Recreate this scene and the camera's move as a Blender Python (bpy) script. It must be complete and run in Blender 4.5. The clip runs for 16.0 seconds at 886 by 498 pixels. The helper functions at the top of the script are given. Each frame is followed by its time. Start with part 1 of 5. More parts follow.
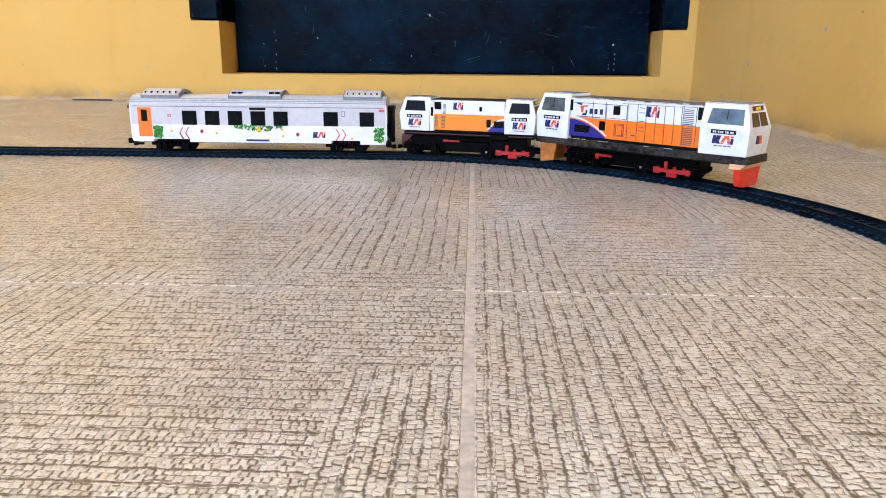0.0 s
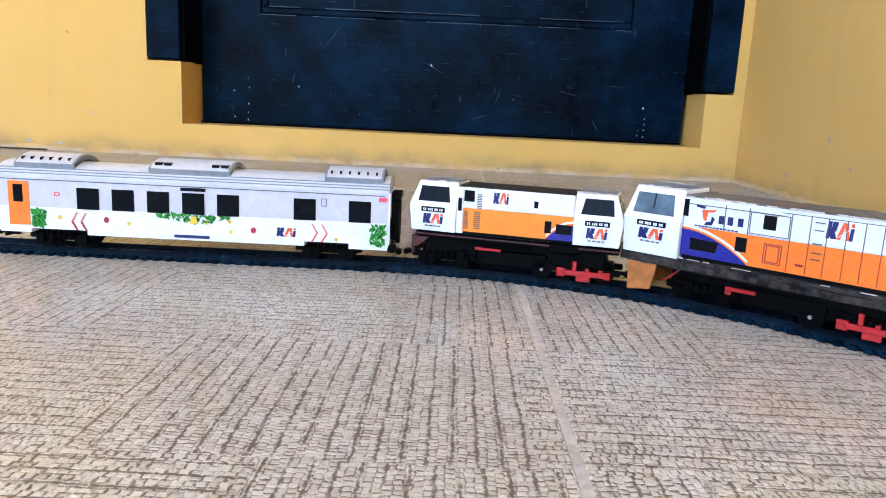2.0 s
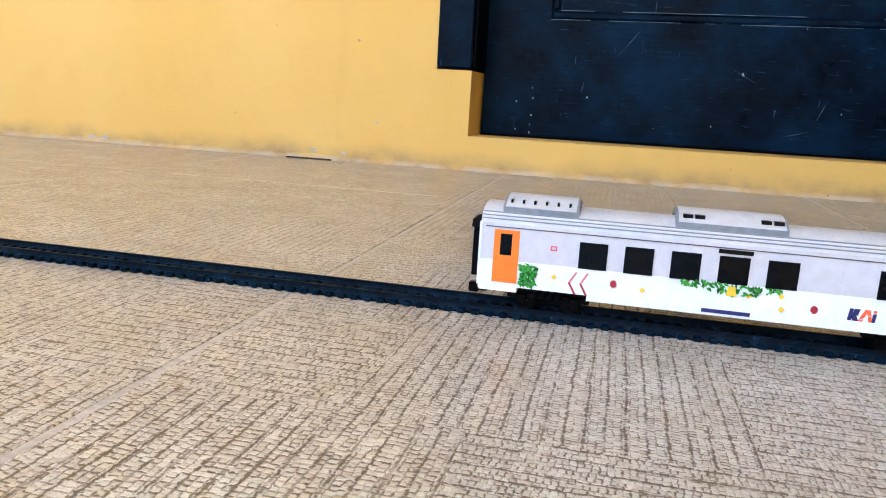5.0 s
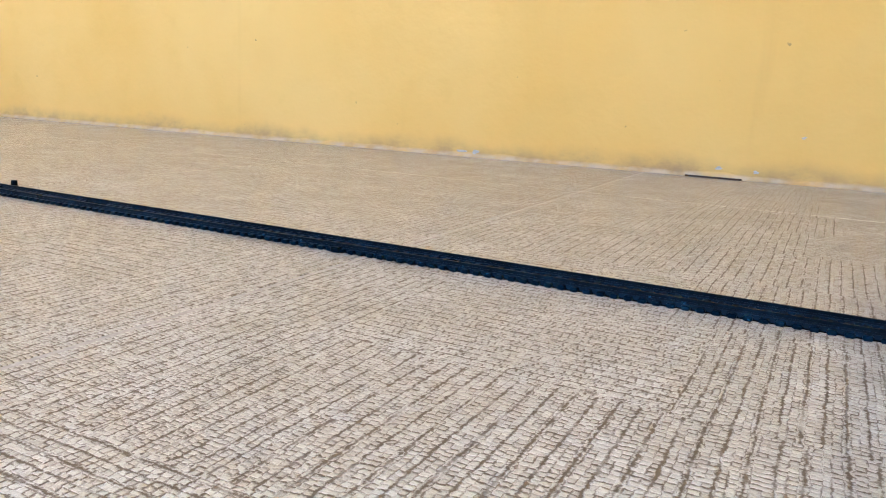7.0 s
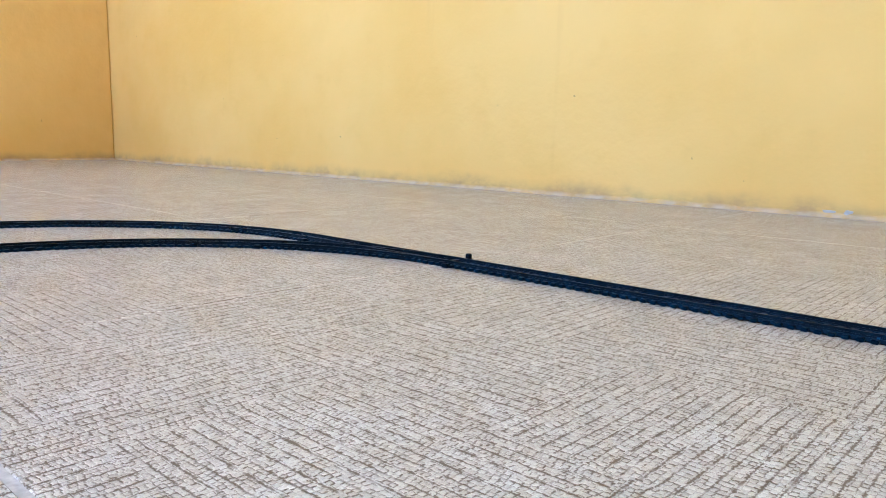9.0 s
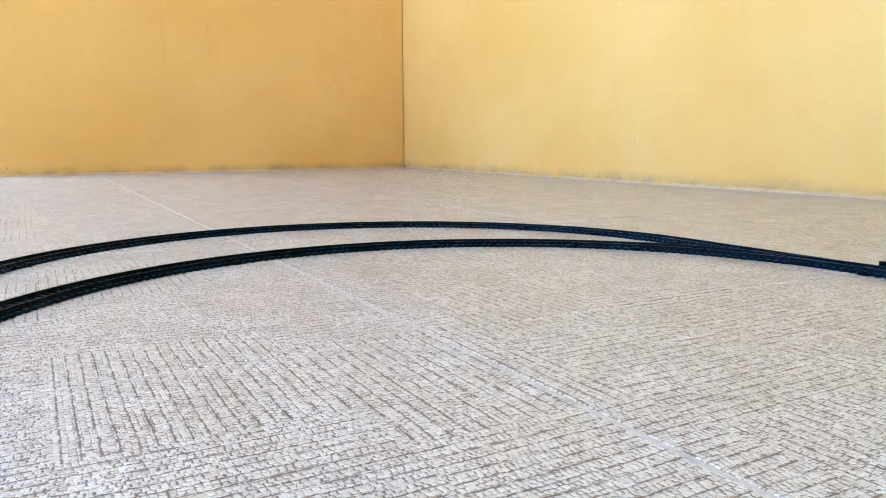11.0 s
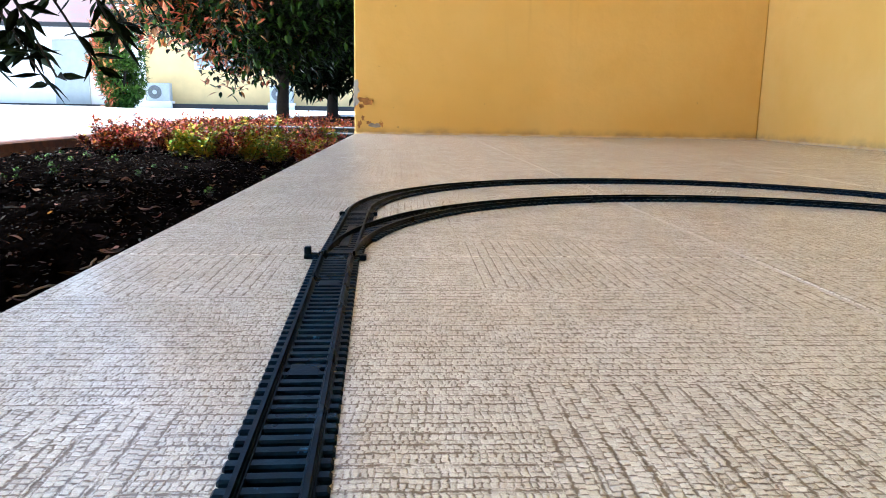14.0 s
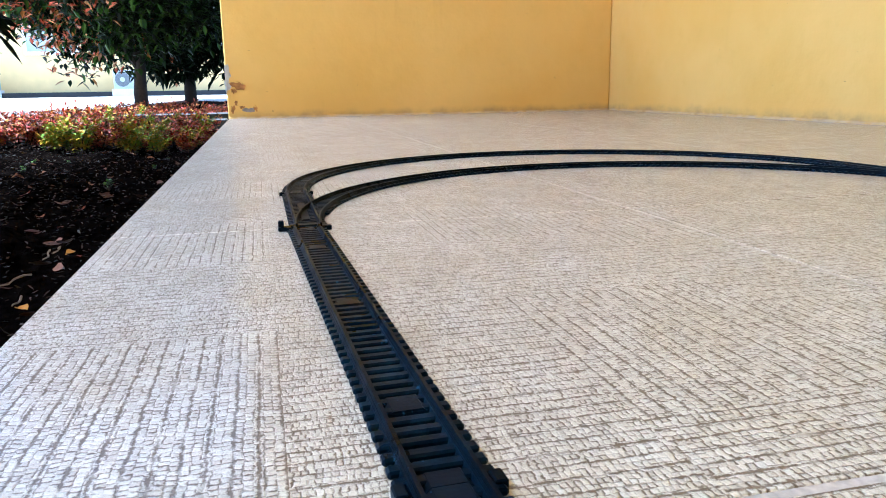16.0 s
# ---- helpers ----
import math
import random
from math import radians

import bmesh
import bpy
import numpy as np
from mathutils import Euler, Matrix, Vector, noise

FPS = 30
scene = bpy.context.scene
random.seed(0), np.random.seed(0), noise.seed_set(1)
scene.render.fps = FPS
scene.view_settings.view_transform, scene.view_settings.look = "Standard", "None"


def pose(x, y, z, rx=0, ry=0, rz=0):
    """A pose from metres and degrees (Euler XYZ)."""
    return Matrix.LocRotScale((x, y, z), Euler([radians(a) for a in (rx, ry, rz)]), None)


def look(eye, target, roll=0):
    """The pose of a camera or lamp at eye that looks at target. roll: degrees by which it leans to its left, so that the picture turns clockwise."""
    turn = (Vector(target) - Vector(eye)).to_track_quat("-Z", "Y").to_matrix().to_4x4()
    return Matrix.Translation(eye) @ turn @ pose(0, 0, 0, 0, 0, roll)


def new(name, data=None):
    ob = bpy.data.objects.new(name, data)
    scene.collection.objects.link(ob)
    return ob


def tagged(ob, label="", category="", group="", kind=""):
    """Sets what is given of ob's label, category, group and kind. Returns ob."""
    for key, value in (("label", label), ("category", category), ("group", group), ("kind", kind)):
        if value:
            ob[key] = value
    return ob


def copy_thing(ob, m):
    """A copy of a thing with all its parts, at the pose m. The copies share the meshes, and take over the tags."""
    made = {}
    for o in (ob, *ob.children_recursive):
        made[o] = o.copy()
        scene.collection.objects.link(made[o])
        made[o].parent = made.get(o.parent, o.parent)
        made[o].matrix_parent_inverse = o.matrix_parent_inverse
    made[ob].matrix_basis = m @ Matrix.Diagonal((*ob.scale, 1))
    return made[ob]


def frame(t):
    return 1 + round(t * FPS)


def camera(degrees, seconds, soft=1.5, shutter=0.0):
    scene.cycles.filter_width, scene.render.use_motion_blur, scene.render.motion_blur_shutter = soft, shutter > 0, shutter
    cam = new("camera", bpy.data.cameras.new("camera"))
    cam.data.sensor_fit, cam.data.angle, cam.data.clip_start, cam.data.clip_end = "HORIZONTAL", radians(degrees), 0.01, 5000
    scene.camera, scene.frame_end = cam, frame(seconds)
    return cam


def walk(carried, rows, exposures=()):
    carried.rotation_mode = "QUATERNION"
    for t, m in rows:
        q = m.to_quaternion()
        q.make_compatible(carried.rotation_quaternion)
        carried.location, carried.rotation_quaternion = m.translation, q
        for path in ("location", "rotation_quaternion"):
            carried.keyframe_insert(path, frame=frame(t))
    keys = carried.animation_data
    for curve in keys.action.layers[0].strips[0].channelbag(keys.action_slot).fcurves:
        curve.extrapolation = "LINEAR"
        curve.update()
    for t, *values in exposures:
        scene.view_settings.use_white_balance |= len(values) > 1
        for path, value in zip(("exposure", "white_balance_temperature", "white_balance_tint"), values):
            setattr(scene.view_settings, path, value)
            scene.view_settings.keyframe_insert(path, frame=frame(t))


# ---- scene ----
cam = camera(62.3, 16.0, soft=1.0)
PATH = [
    (0, (0.0, -1.364, 0.096), (-0.076, 0.564, -0.43), 0.4),
    (0.5, (-0.007, -1.318, 0.099), (-0.046, 0.629, -0.358), 0.9),
    (1, (-0.023, -1.255, 0.106), (-0.079, 0.697, -0.33), 0.1),
    (1.5, (-0.058, -1.19, 0.106), (-0.116, 0.767, -0.299), 0.9),
    (2, (-0.04, -1.135, 0.1), (-0.06, 0.826, -0.291), 2.7),
    (2.5, (0.02, -1.118, 0.097), (0.071, 0.847, -0.273), 4.8),
    (3, (0.055, -1.113, 0.102), (0.147, 0.853, -0.253), 6.0),
    (3.5, (0.02, -1.108, 0.092), (0.012, 0.855, -0.288), 6.7),
    (4, (-0.05, -1.08, 0.089), (-0.237, 0.88, -0.267), 6.1),
    (4.5, (-0.143, -1.062, 0.093), (-0.495, 0.87, -0.283), 4.8),
    (4.7, (-0.186, -1.059, 0.105), (-0.572, 0.862, -0.296), 4.0),
    (6.8, (-0.52, -1.04, 0.089), (-1.396, 0.717, -0.297), 2.9),
    (7, (-0.561, -1.069, 0.097), (-1.47, 0.664, -0.316), 2.5),
    (7.5, (-0.641, -1.029, 0.083), (-1.632, 0.663, -0.309), 2.8),
    (8, (-0.692, -1.046, 0.078), (-1.748, 0.604, -0.325), 2.4),
    (8.5, (-0.75, -1.097, 0.096), (-1.954, 0.46, -0.255), 2.2),
    (10.8, (-0.867, -1.248, 0.112), (-2.539, -0.187, -0.168), -1.1),
    (11, (-0.865, -1.258, 0.102), (-2.592, -0.293, -0.19), -0.2),
    (11.5, (-0.827, -1.279, 0.098), (-2.723, -0.732, -0.228), -0.7),
    (12, (-0.815, -1.3, 0.091), (-2.768, -1.024, -0.239), 0.7),
    (12.5, (-0.802, -1.303, 0.089), (-2.765, -1.158, -0.267), 1.4),
    (13, (-0.79, -1.313, 0.083), (-2.754, -1.23, -0.283), 1.2),
    (13.5, (-0.767, -1.299, 0.09), (-2.731, -1.22, -0.278), 1.9),
    (14, (-0.752, -1.299, 0.09), (-2.714, -1.19, -0.284), 1.0),
    (14.5, (-0.738, -1.314, 0.093), (-2.701, -1.202, -0.274), 0.7),
    (15, (-0.72, -1.323, 0.089), (-2.674, -1.168, -0.305), 0.8),
    (15.5, (-0.706, -1.332, 0.089), (-2.641, -1.064, -0.337), 0.5),
    (16, (-0.661, -1.366, 0.099), (-2.559, -0.905, -0.332), -0.9),
]
EXPO = [(0, 2.38, 5520, 8), (1.5, 2.51, 5050, 7), (2.5, 2.51, 5400, 5), (3, 2.46, 6000, 8), (3.5, 2.51, 5950, 8), (4, 2.46, 5500, 6), (4.5, 2.46, 5350, 6), (7, 2.26, 4850, 6), (8.5, 2.26, 4500, 5), (11, 2.36, 4450, 2), (12, 2.08, 4950, 5), (13, 1.96, 5150, 4), (15.5, 2.11, 4880, 3), (16, 2.21, 4750, 3)]
walk(cam, [(t, look(eye, target, roll)) for t, eye, target, roll in PATH], EXPO)

# ---------------------------------------------------------------- world and light
world = bpy.data.worlds.new("World")
scene.world = world
world.use_nodes = True
wn = world.node_tree
sky = wn.nodes.new("ShaderNodeTexSky")
sky.sky_type, sky.sun_disc = 'NISHITA', False
sky.sun_elevation, sky.sun_rotation = radians(71), radians(194)
sky.air_density, sky.dust_density, sky.ozone_density = 1.0, 4.0, 1.0
wn.links.new(sky.outputs[0], wn.nodes["Background"].inputs[0])
wn.nodes["Background"].inputs[1].default_value = 0.15
sun = new("sun", bpy.data.lights.new("sun", 'SUN'))
sun.data.energy, sun.data.angle, sun.data.color = 4.2, radians(2), (1.0, 0.96, 0.9)
sun.matrix_world = look((-0.15, -0.6, 1.9), (0, 0, 0))


# ---------------------------------------------------------------- helpers
def box(bm, lo, hi, bev=0.0):
    """A box between two corners, its edges bevelled by bev."""
    r = bmesh.ops.create_cube(bm, size=1)
    for v in r["verts"]:
        v.co = Vector([lo[i] + (v.co[i] + 0.5) * (hi[i] - lo[i]) for i in range(3)])
    if bev:
        bmesh.ops.bevel(bm, geom=list({e for v in r["verts"] for e in v.link_edges}), offset=bev, segments=1, affect='EDGES')


def prism(bm, outline, axis, a, b):
    """A closed outline of 2D points extruded along axis (0 x, 1 y, 2 z) from a to b."""
    def put(p, d):
        q = list(p)
        q.insert(axis, d)
        return bm.verts.new(q)
    lo, hi = [put(p, a) for p in outline], [put(p, b) for p in outline]
    n = len(outline)
    bm.faces.new(lo)
    bm.faces.new(hi[::-1])
    for i in range(n):
        bm.faces.new((lo[i], hi[i], hi[(i + 1) % n], lo[(i + 1) % n]))
    bmesh.ops.recalc_face_normals(bm, faces=bm.faces)


def cyl(bm, c, r, depth, axis=1, n=16, r2=None):
    """A cylinder round c, its axis along x, y or z."""
    m = Matrix.Translation(c) @ {0: Matrix.Rotation(radians(90), 4, 'Y'), 1: Matrix.Rotation(radians(90), 4, 'X'), 2: Matrix()}[axis]
    bmesh.ops.create_cone(bm, cap_ends=True, segments=n, radius1=r, radius2=r if r2 is None else r2, depth=depth, matrix=m)


def sweep(bm, pts, w, z0, z1, off=0.0):
    """A bar of width w along a path of (x, y, heading), off metres to its left."""
    rows = []
    for x, y, a in pts:
        nx, ny = -math.sin(a), math.cos(a)
        rows.append([bm.verts.new((x + nx * (off + s * w / 2), y + ny * (off + s * w / 2), z)) for s, z in ((-1, z0), (1, z0), (0.7, z1), (-0.7, z1))])
    for p, q in zip(rows, rows[1:]):
        for i in range(4):
            bm.faces.new((p[i], q[i], q[(i + 1) % 4], p[(i + 1) % 4]))
    bm.faces.new(rows[0])
    bm.faces.new(rows[-1][::-1])
    bmesh.ops.recalc_face_normals(bm, faces=bm.faces)


def mesh(name, bm, material, smooth=False):
    me = bpy.data.meshes.new(name)
    bm.to_mesh(me)
    bm.free()
    me.materials.append(material)
    if smooth:
        me.shade_smooth()
    return me


def part(name, bm, material, parent, label="", smooth=False):
    """One bmesh as one mesh object under a thing or a part."""
    ob = new(name, mesh(name, bm, material, smooth))
    ob.parent = parent
    if label:
        tagged(ob, label)
    return ob


def thing(name, label, category, m=Matrix(), group=""):
    """An empty at the base of a thing that carries its parts."""
    ob = new(name)
    ob.empty_display_size = 0.02
    ob.matrix_world = m
    return tagged(ob, label, category, group)


def solid(name, bm, material, label, category="", kind="", group="", smooth=False):
    return tagged(new(name, mesh(name, bm, material, smooth)), label, category, group, kind)


def boxes(*bs, bev=0.0):
    bm = bmesh.new()
    for lo, hi in bs:
        box(bm, lo, hi, bev)
    return bm


# ---------------------------------------------------------------- materials
class Nodes:
    """A material with short calls for its nodes."""

    def __init__(self, name, rough=0.5, metal=0.0, spec=0.5):
        self.m = bpy.data.materials.new(name)
        self.m.use_nodes = True
        self.t = self.m.node_tree
        self.b = self.t.nodes["Principled BSDF"]
        self.b.inputs["Roughness"].default_value = rough
        self.b.inputs["Metallic"].default_value = metal
        self.b.inputs["Specular IOR Level"].default_value = spec

    def put(self, sock, v):
        if isinstance(v, bpy.types.NodeSocket):
            self.t.links.new(v, sock)
        elif isinstance(v, (tuple, list)) and len(v) == 3 and len(sock.default_value) == 4:
            sock.default_value = (*v, 1)
        else:
            sock.default_value = v

    def math(self, op, a, b=0.0, c=None, clamp=False):
        n = self.t.nodes.new("ShaderNodeMath")
        n.operation, n.use_clamp = op, clamp
        for i, v in enumerate((a, b, c)):
            if v is not None:
                self.put(n.inputs[i], v)
        return n.outputs[0]

    def pos(self, kind="Position"):
        if kind == "Position":
            return self.t.nodes.new("ShaderNodeNewGeometry").outputs["Position"]
        return self.t.nodes.new("ShaderNodeTexCoord").outputs[kind]

    def xyz(self, v):
        n = self.t.nodes.new("ShaderNodeSeparateXYZ")
        self.put(n.inputs[0], v)
        return n.outputs

    def vec(self, x, y, z=0.0):
        n = self.t.nodes.new("ShaderNodeCombineXYZ")
        for i, v in enumerate((x, y, z)):
            self.put(n.inputs[i], v)
        return n.outputs[0]

    def scaled(self, v, s):
        n = self.t.nodes.new("ShaderNodeVectorMath")
        n.operation = 'MULTIPLY'
        self.put(n.inputs[0], v)
        n.inputs[1].default_value = s
        return n.outputs[0]

    def noise(self, v, scale, detail=3.0, rough=0.55):
        n = self.t.nodes.new("ShaderNodeTexNoise")
        self.put(n.inputs["Vector"], v)
        n.inputs["Scale"].default_value, n.inputs["Detail"].default_value, n.inputs["Roughness"].default_value = scale, detail, rough
        return n.outputs[0]

    def white(self, v):
        n = self.t.nodes.new("ShaderNodeTexWhiteNoise")
        n.noise_dimensions = '3D'
        self.put(n.inputs["Vector"], v)
        return n.outputs["Value"]

    def ramp(self, f, a, b, lo=0.0, hi=1.0):
        n = self.t.nodes.new("ShaderNodeMapRange")
        n.interpolation_type = 'SMOOTHSTEP'
        for i, v in enumerate((f, a, b, lo, hi)):
            self.put(n.inputs[i], v)
        return n.outputs[0]

    def mix(self, f, a, b):
        n = self.t.nodes.new("ShaderNodeMix")
        n.data_type = 'RGBA'
        self.put(n.inputs[0], f)
        self.put(n.inputs[6], a)
        self.put(n.inputs[7], b)
        return n.outputs[2]

    def bump(self, h, strength, dist):
        n = self.t.nodes.new("ShaderNodeBump")
        n.inputs["Strength"].default_value, n.inputs["Distance"].default_value = strength, dist
        self.put(n.inputs["Height"], h)
        self.t.links.new(n.outputs[0], self.b.inputs["Normal"])

    def done(self, colour=None, rough=None):
        if colour is not None:
            self.put(self.b.inputs["Base Color"], colour)
        if rough is not None:
            self.put(self.b.inputs["Roughness"], rough)
        return self.m


def plain(name, c, rough=0.5, var=0.12, scale=120.0, metal=0.0, spec=0.5, bump=0.0):
    """A surface of one colour with fine and coarse variation."""
    k = Nodes(name, rough, metal, spec)
    p = k.pos("Object")
    f = k.math('MULTIPLY_ADD', k.noise(p, scale), 0.6, k.math('MULTIPLY', k.noise(p, scale * 0.13), 0.4))
    dark = tuple(v * (1 - 2 * var) for v in c)
    light = tuple(min(1.0, v * (1 + var)) for v in c)
    col = k.mix(k.ramp(f, 0.3, 0.7), dark, light)
    if bump:
        k.bump(f, 0.4, bump)
    return k.done(col, k.ramp(f, 0.2, 0.8, max(0.02, rough - 0.08), min(1, rough + 0.1)))


def tile_material():
    """Beige glazed tile, pressed and printed as blocks of ribs bound with short cross stitches."""
    k = Nodes("woven_tile", 0.4, spec=0.4)
    p = k.pos()
    info = k.t.nodes.new("ShaderNodeObjectInfo").outputs["Random"]
    s = k.xyz(p)
    def wobble(seed, scale, amp):
        n = k.noise(k.vec(k.math('ADD', s[0], seed), s[1], seed), scale, 2.0)
        return k.math('MULTIPLY', k.math('SUBTRACT', n, 0.5), amp)
    x = k.math('ADD', k.math('ADD', s[0], wobble(3.1, 420.0, 0.0015)), wobble(7.7, 45.0, 0.0020))
    y = k.math('ADD', k.math('ADD', s[1], wobble(5.3, 420.0, 0.0015)), wobble(9.9, 45.0, 0.0020))
    # uneven blocks, each with its own way of running
    row = k.math('FLOOR', k.math('DIVIDE', s[1], 0.105))
    shift = k.math('MULTIPLY', k.white(k.vec(row, 3.0)), 0.4)
    col = k.math('FLOOR', k.math('DIVIDE', k.math('ADD', s[0], shift), 0.135))
    parity = k.math('ABSOLUTE', k.math('MODULO', k.math('ADD', col, row), 2.0))
    turn = k.math('GREATER_THAN', k.math('MULTIPLY_ADD', parity, 0.45, k.math('MULTIPLY', k.white(k.vec(col, row, 12.0)), 0.55)), 0.5)
    tone = k.white(k.vec(col, row, 2.0))
    def sel(a, b):
        return k.math('ADD', a, k.math('MULTIPLY', turn, k.math('SUBTRACT', b, a)))
    u, v = sel(x, y), sel(y, x)
    pitch = k.math('MULTIPLY_ADD', tone, 0.0018, 0.0056)
    ru = k.math('DIVIDE', u, pitch)
    grain = k.noise(p, 900.0, 3.0, 0.65)
    patch = k.noise(p, 22.0, 3.0)
    # small knobs in rows, two or three to a rib, out of step from row to row
    su = k.math('MULTIPLY', ru, 2.5)
    idx = k.math('FLOOR', su)
    sv = k.math('ADD', k.math('DIVIDE', v, k.math('MULTIPLY_ADD', k.white(k.vec(col, row, 5.0)), 0.0012, 0.0020)), k.math('MULTIPLY', k.white(k.vec(idx, 5.0)), 7.0))
    cell = k.white(k.vec(idx, k.math('FLOOR', sv), 1.0))
    cut = k.white(k.vec(idx, k.math('ROUND', sv), 6.0))
    side = k.white(k.vec(k.math('ROUND', su), k.math('FLOOR', sv), 8.0))
    chunk = k.noise(k.vec(k.math('MULTIPLY', k.math('ROUND', ru), 7.3), k.math('MULTIPLY', v, 75.0), 9.0), 1.0, 2.0)
    loose = k.math('MULTIPLY', k.math('SUBTRACT', k.noise(p, 520.0, 4.0, 0.7), 0.5), 1.5)
    def edge(a, lo, hi, w=1.0):
        e = k.math('MULTIPLY', k.math('ABSOLUTE', k.math('SUBTRACT', k.math('FRACT', a), 0.5)), 2.0)
        return k.ramp(k.math('MULTIPLY_ADD', loose, w, k.math('MULTIPLY_ADD', k.math('SUBTRACT', cell, 0.5), 0.2 * w, e)), lo, hi)
    rib = k.math('MULTIPLY', edge(ru, 0.66, 0.98, 0.6), k.ramp(chunk, 0.30, 0.50, 0.4, 1.0))
    stitch = k.math('MULTIPLY', edge(sv, 0.40, 1.05), k.ramp(cut, 0.0, 0.7, 0.3, 1.0))
    thread = k.math('MULTIPLY', edge(su, 0.45, 1.05), k.ramp(side, 0.1, 0.8, 0.0, 0.9))
    f = k.math('MAXIMUM', rib, k.math('MAXIMUM', stitch, thread))
    light = k.mix(k.ramp(patch, 0.3, 0.7), (0.78, 0.745, 0.645), (0.87, 0.845, 0.77))
    light = k.mix(k.math('MULTIPLY', tone, 0.22), light, (0.60, 0.555, 0.465))
    light = k.mix(k.math('MULTIPLY', info, 0.2), light, (0.66, 0.635, 0.575))
    light = k.mix(k.math('MULTIPLY', cell, 0.52), light, (0.50, 0.435, 0.345))
    fleck = k.ramp(k.noise(p, 1100.0, 3.0, 0.7), 0.45, 0.68, 0.0, 0.45)
    light = k.mix(fleck, light, (0.46, 0.395, 0.31))
    base = k.mix(k.math('MULTIPLY', f, 0.95), light, (0.135, 0.094, 0.058))
    soil = k.ramp(k.noise(p, 5.0, 5.0, 0.65), 0.56, 0.78, 0.0, 0.3)
    base = k.mix(soil, base, (0.36, 0.30, 0.24))
    k.bump(k.math('SUBTRACT', k.math('MULTIPLY', k.math('ADD', grain, cell), 0.2), f), 0.7, 0.0009)
    k.b.inputs["Coat Weight"].default_value = 0.3
    k.put(k.b.inputs["Coat Roughness"], k.ramp(patch, 0.3, 0.7, 0.08, 0.16))
    return k.done(base, k.ramp(k.math('ADD', f, k.math('MULTIPLY', patch, 0.4)), 0.0, 1.3, 0.22, 0.6))


def wall_material():
    """Ochre wall paint on uneven plaster, with rain-splash dirt low down and scuffs."""
    k = Nodes("ochre_paint", 0.55, spec=0.14)
    p = k.pos()
    s = k.xyz(p)
    big, mid, fine = k.noise(p, 1.7, 4.0, 0.6), k.noise(p, 14.0, 4.0), k.noise(p, 150.0, 3.0)
    col = k.mix(k.ramp(big, 0.3, 0.7), (0.735, 0.458, 0.110), (0.79, 0.528, 0.160))
    col = k.mix(k.ramp(mid, 0.55, 0.8, 0.0, 0.3), col, (0.68, 0.42, 0.11))
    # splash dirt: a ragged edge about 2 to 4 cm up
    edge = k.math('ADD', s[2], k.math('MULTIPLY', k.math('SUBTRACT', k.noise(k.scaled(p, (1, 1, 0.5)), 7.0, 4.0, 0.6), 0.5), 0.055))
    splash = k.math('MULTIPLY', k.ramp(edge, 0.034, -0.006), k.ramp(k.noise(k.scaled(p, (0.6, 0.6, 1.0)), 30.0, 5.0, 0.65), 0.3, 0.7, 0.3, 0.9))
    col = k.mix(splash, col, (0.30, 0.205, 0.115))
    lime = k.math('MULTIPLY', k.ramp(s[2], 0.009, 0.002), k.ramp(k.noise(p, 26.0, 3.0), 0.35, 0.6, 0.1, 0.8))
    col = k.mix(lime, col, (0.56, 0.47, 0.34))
    spot = k.ramp(k.noise(p, 58.0, 2.0), 0.735, 0.78)
    col = k.mix(k.math('MULTIPLY', spot, 0.55), col, (0.22, 0.14, 0.07))
    run = k.ramp(k.noise(k.scaled(p, (9.0, 9.0, 0.7)), 1.6, 4.0), 0.62, 0.8, 0.0, 0.22)
    col = k.mix(run, col, (0.52, 0.3, 0.09))
    k.bump(k.math('ADD', k.math('MULTIPLY', mid, 0.8), k.math('MULTIPLY', fine, 0.06)), 0.45, 0.008)
    return k.done(col, k.ramp(mid, 0.3, 0.7, 0.48, 0.66))


def door_material():
    """Old navy gloss paint on wood, scratched, with small pale chips."""
    k = Nodes("navy_door_paint", 0.3, spec=0.04)
    p = k.pos()
    grain = k.noise(k.scaled(p, (5.0, 40.0, 60.0)), 3.0, 4.0, 0.6)
    cloud = k.noise(p, 9.0, 5.0, 0.65)
    col = k.mix(k.ramp(cloud, 0.35, 0.72), (0.0008, 0.0032, 0.009), (0.0040, 0.017, 0.040))
    scr = k.ramp(k.noise(k.scaled(p, (30.0, 30.0, 220.0)), 1.0, 3.0, 0.7), 0.62, 0.74, 0.0, 0.32)
    col = k.mix(scr, col, (0.05, 0.09, 0.14))
    nick = k.ramp(k.noise(k.scaled(p, (170.0, 60.0, 24.0)), 1.0, 2.0, 0.6), 0.71, 0.76, 0.0, 0.3)
    col = k.mix(nick, col, (0.09, 0.13, 0.18))
    chip = k.ramp(k.noise(p, 150.0, 1.0), 0.825, 0.84)
    col = k.mix(chip, col, (0.42, 0.47, 0.52))
    k.bump(grain, 0.25, 0.002)
    return k.done(col, k.ramp(cloud, 0.3, 0.7, 0.26, 0.42))


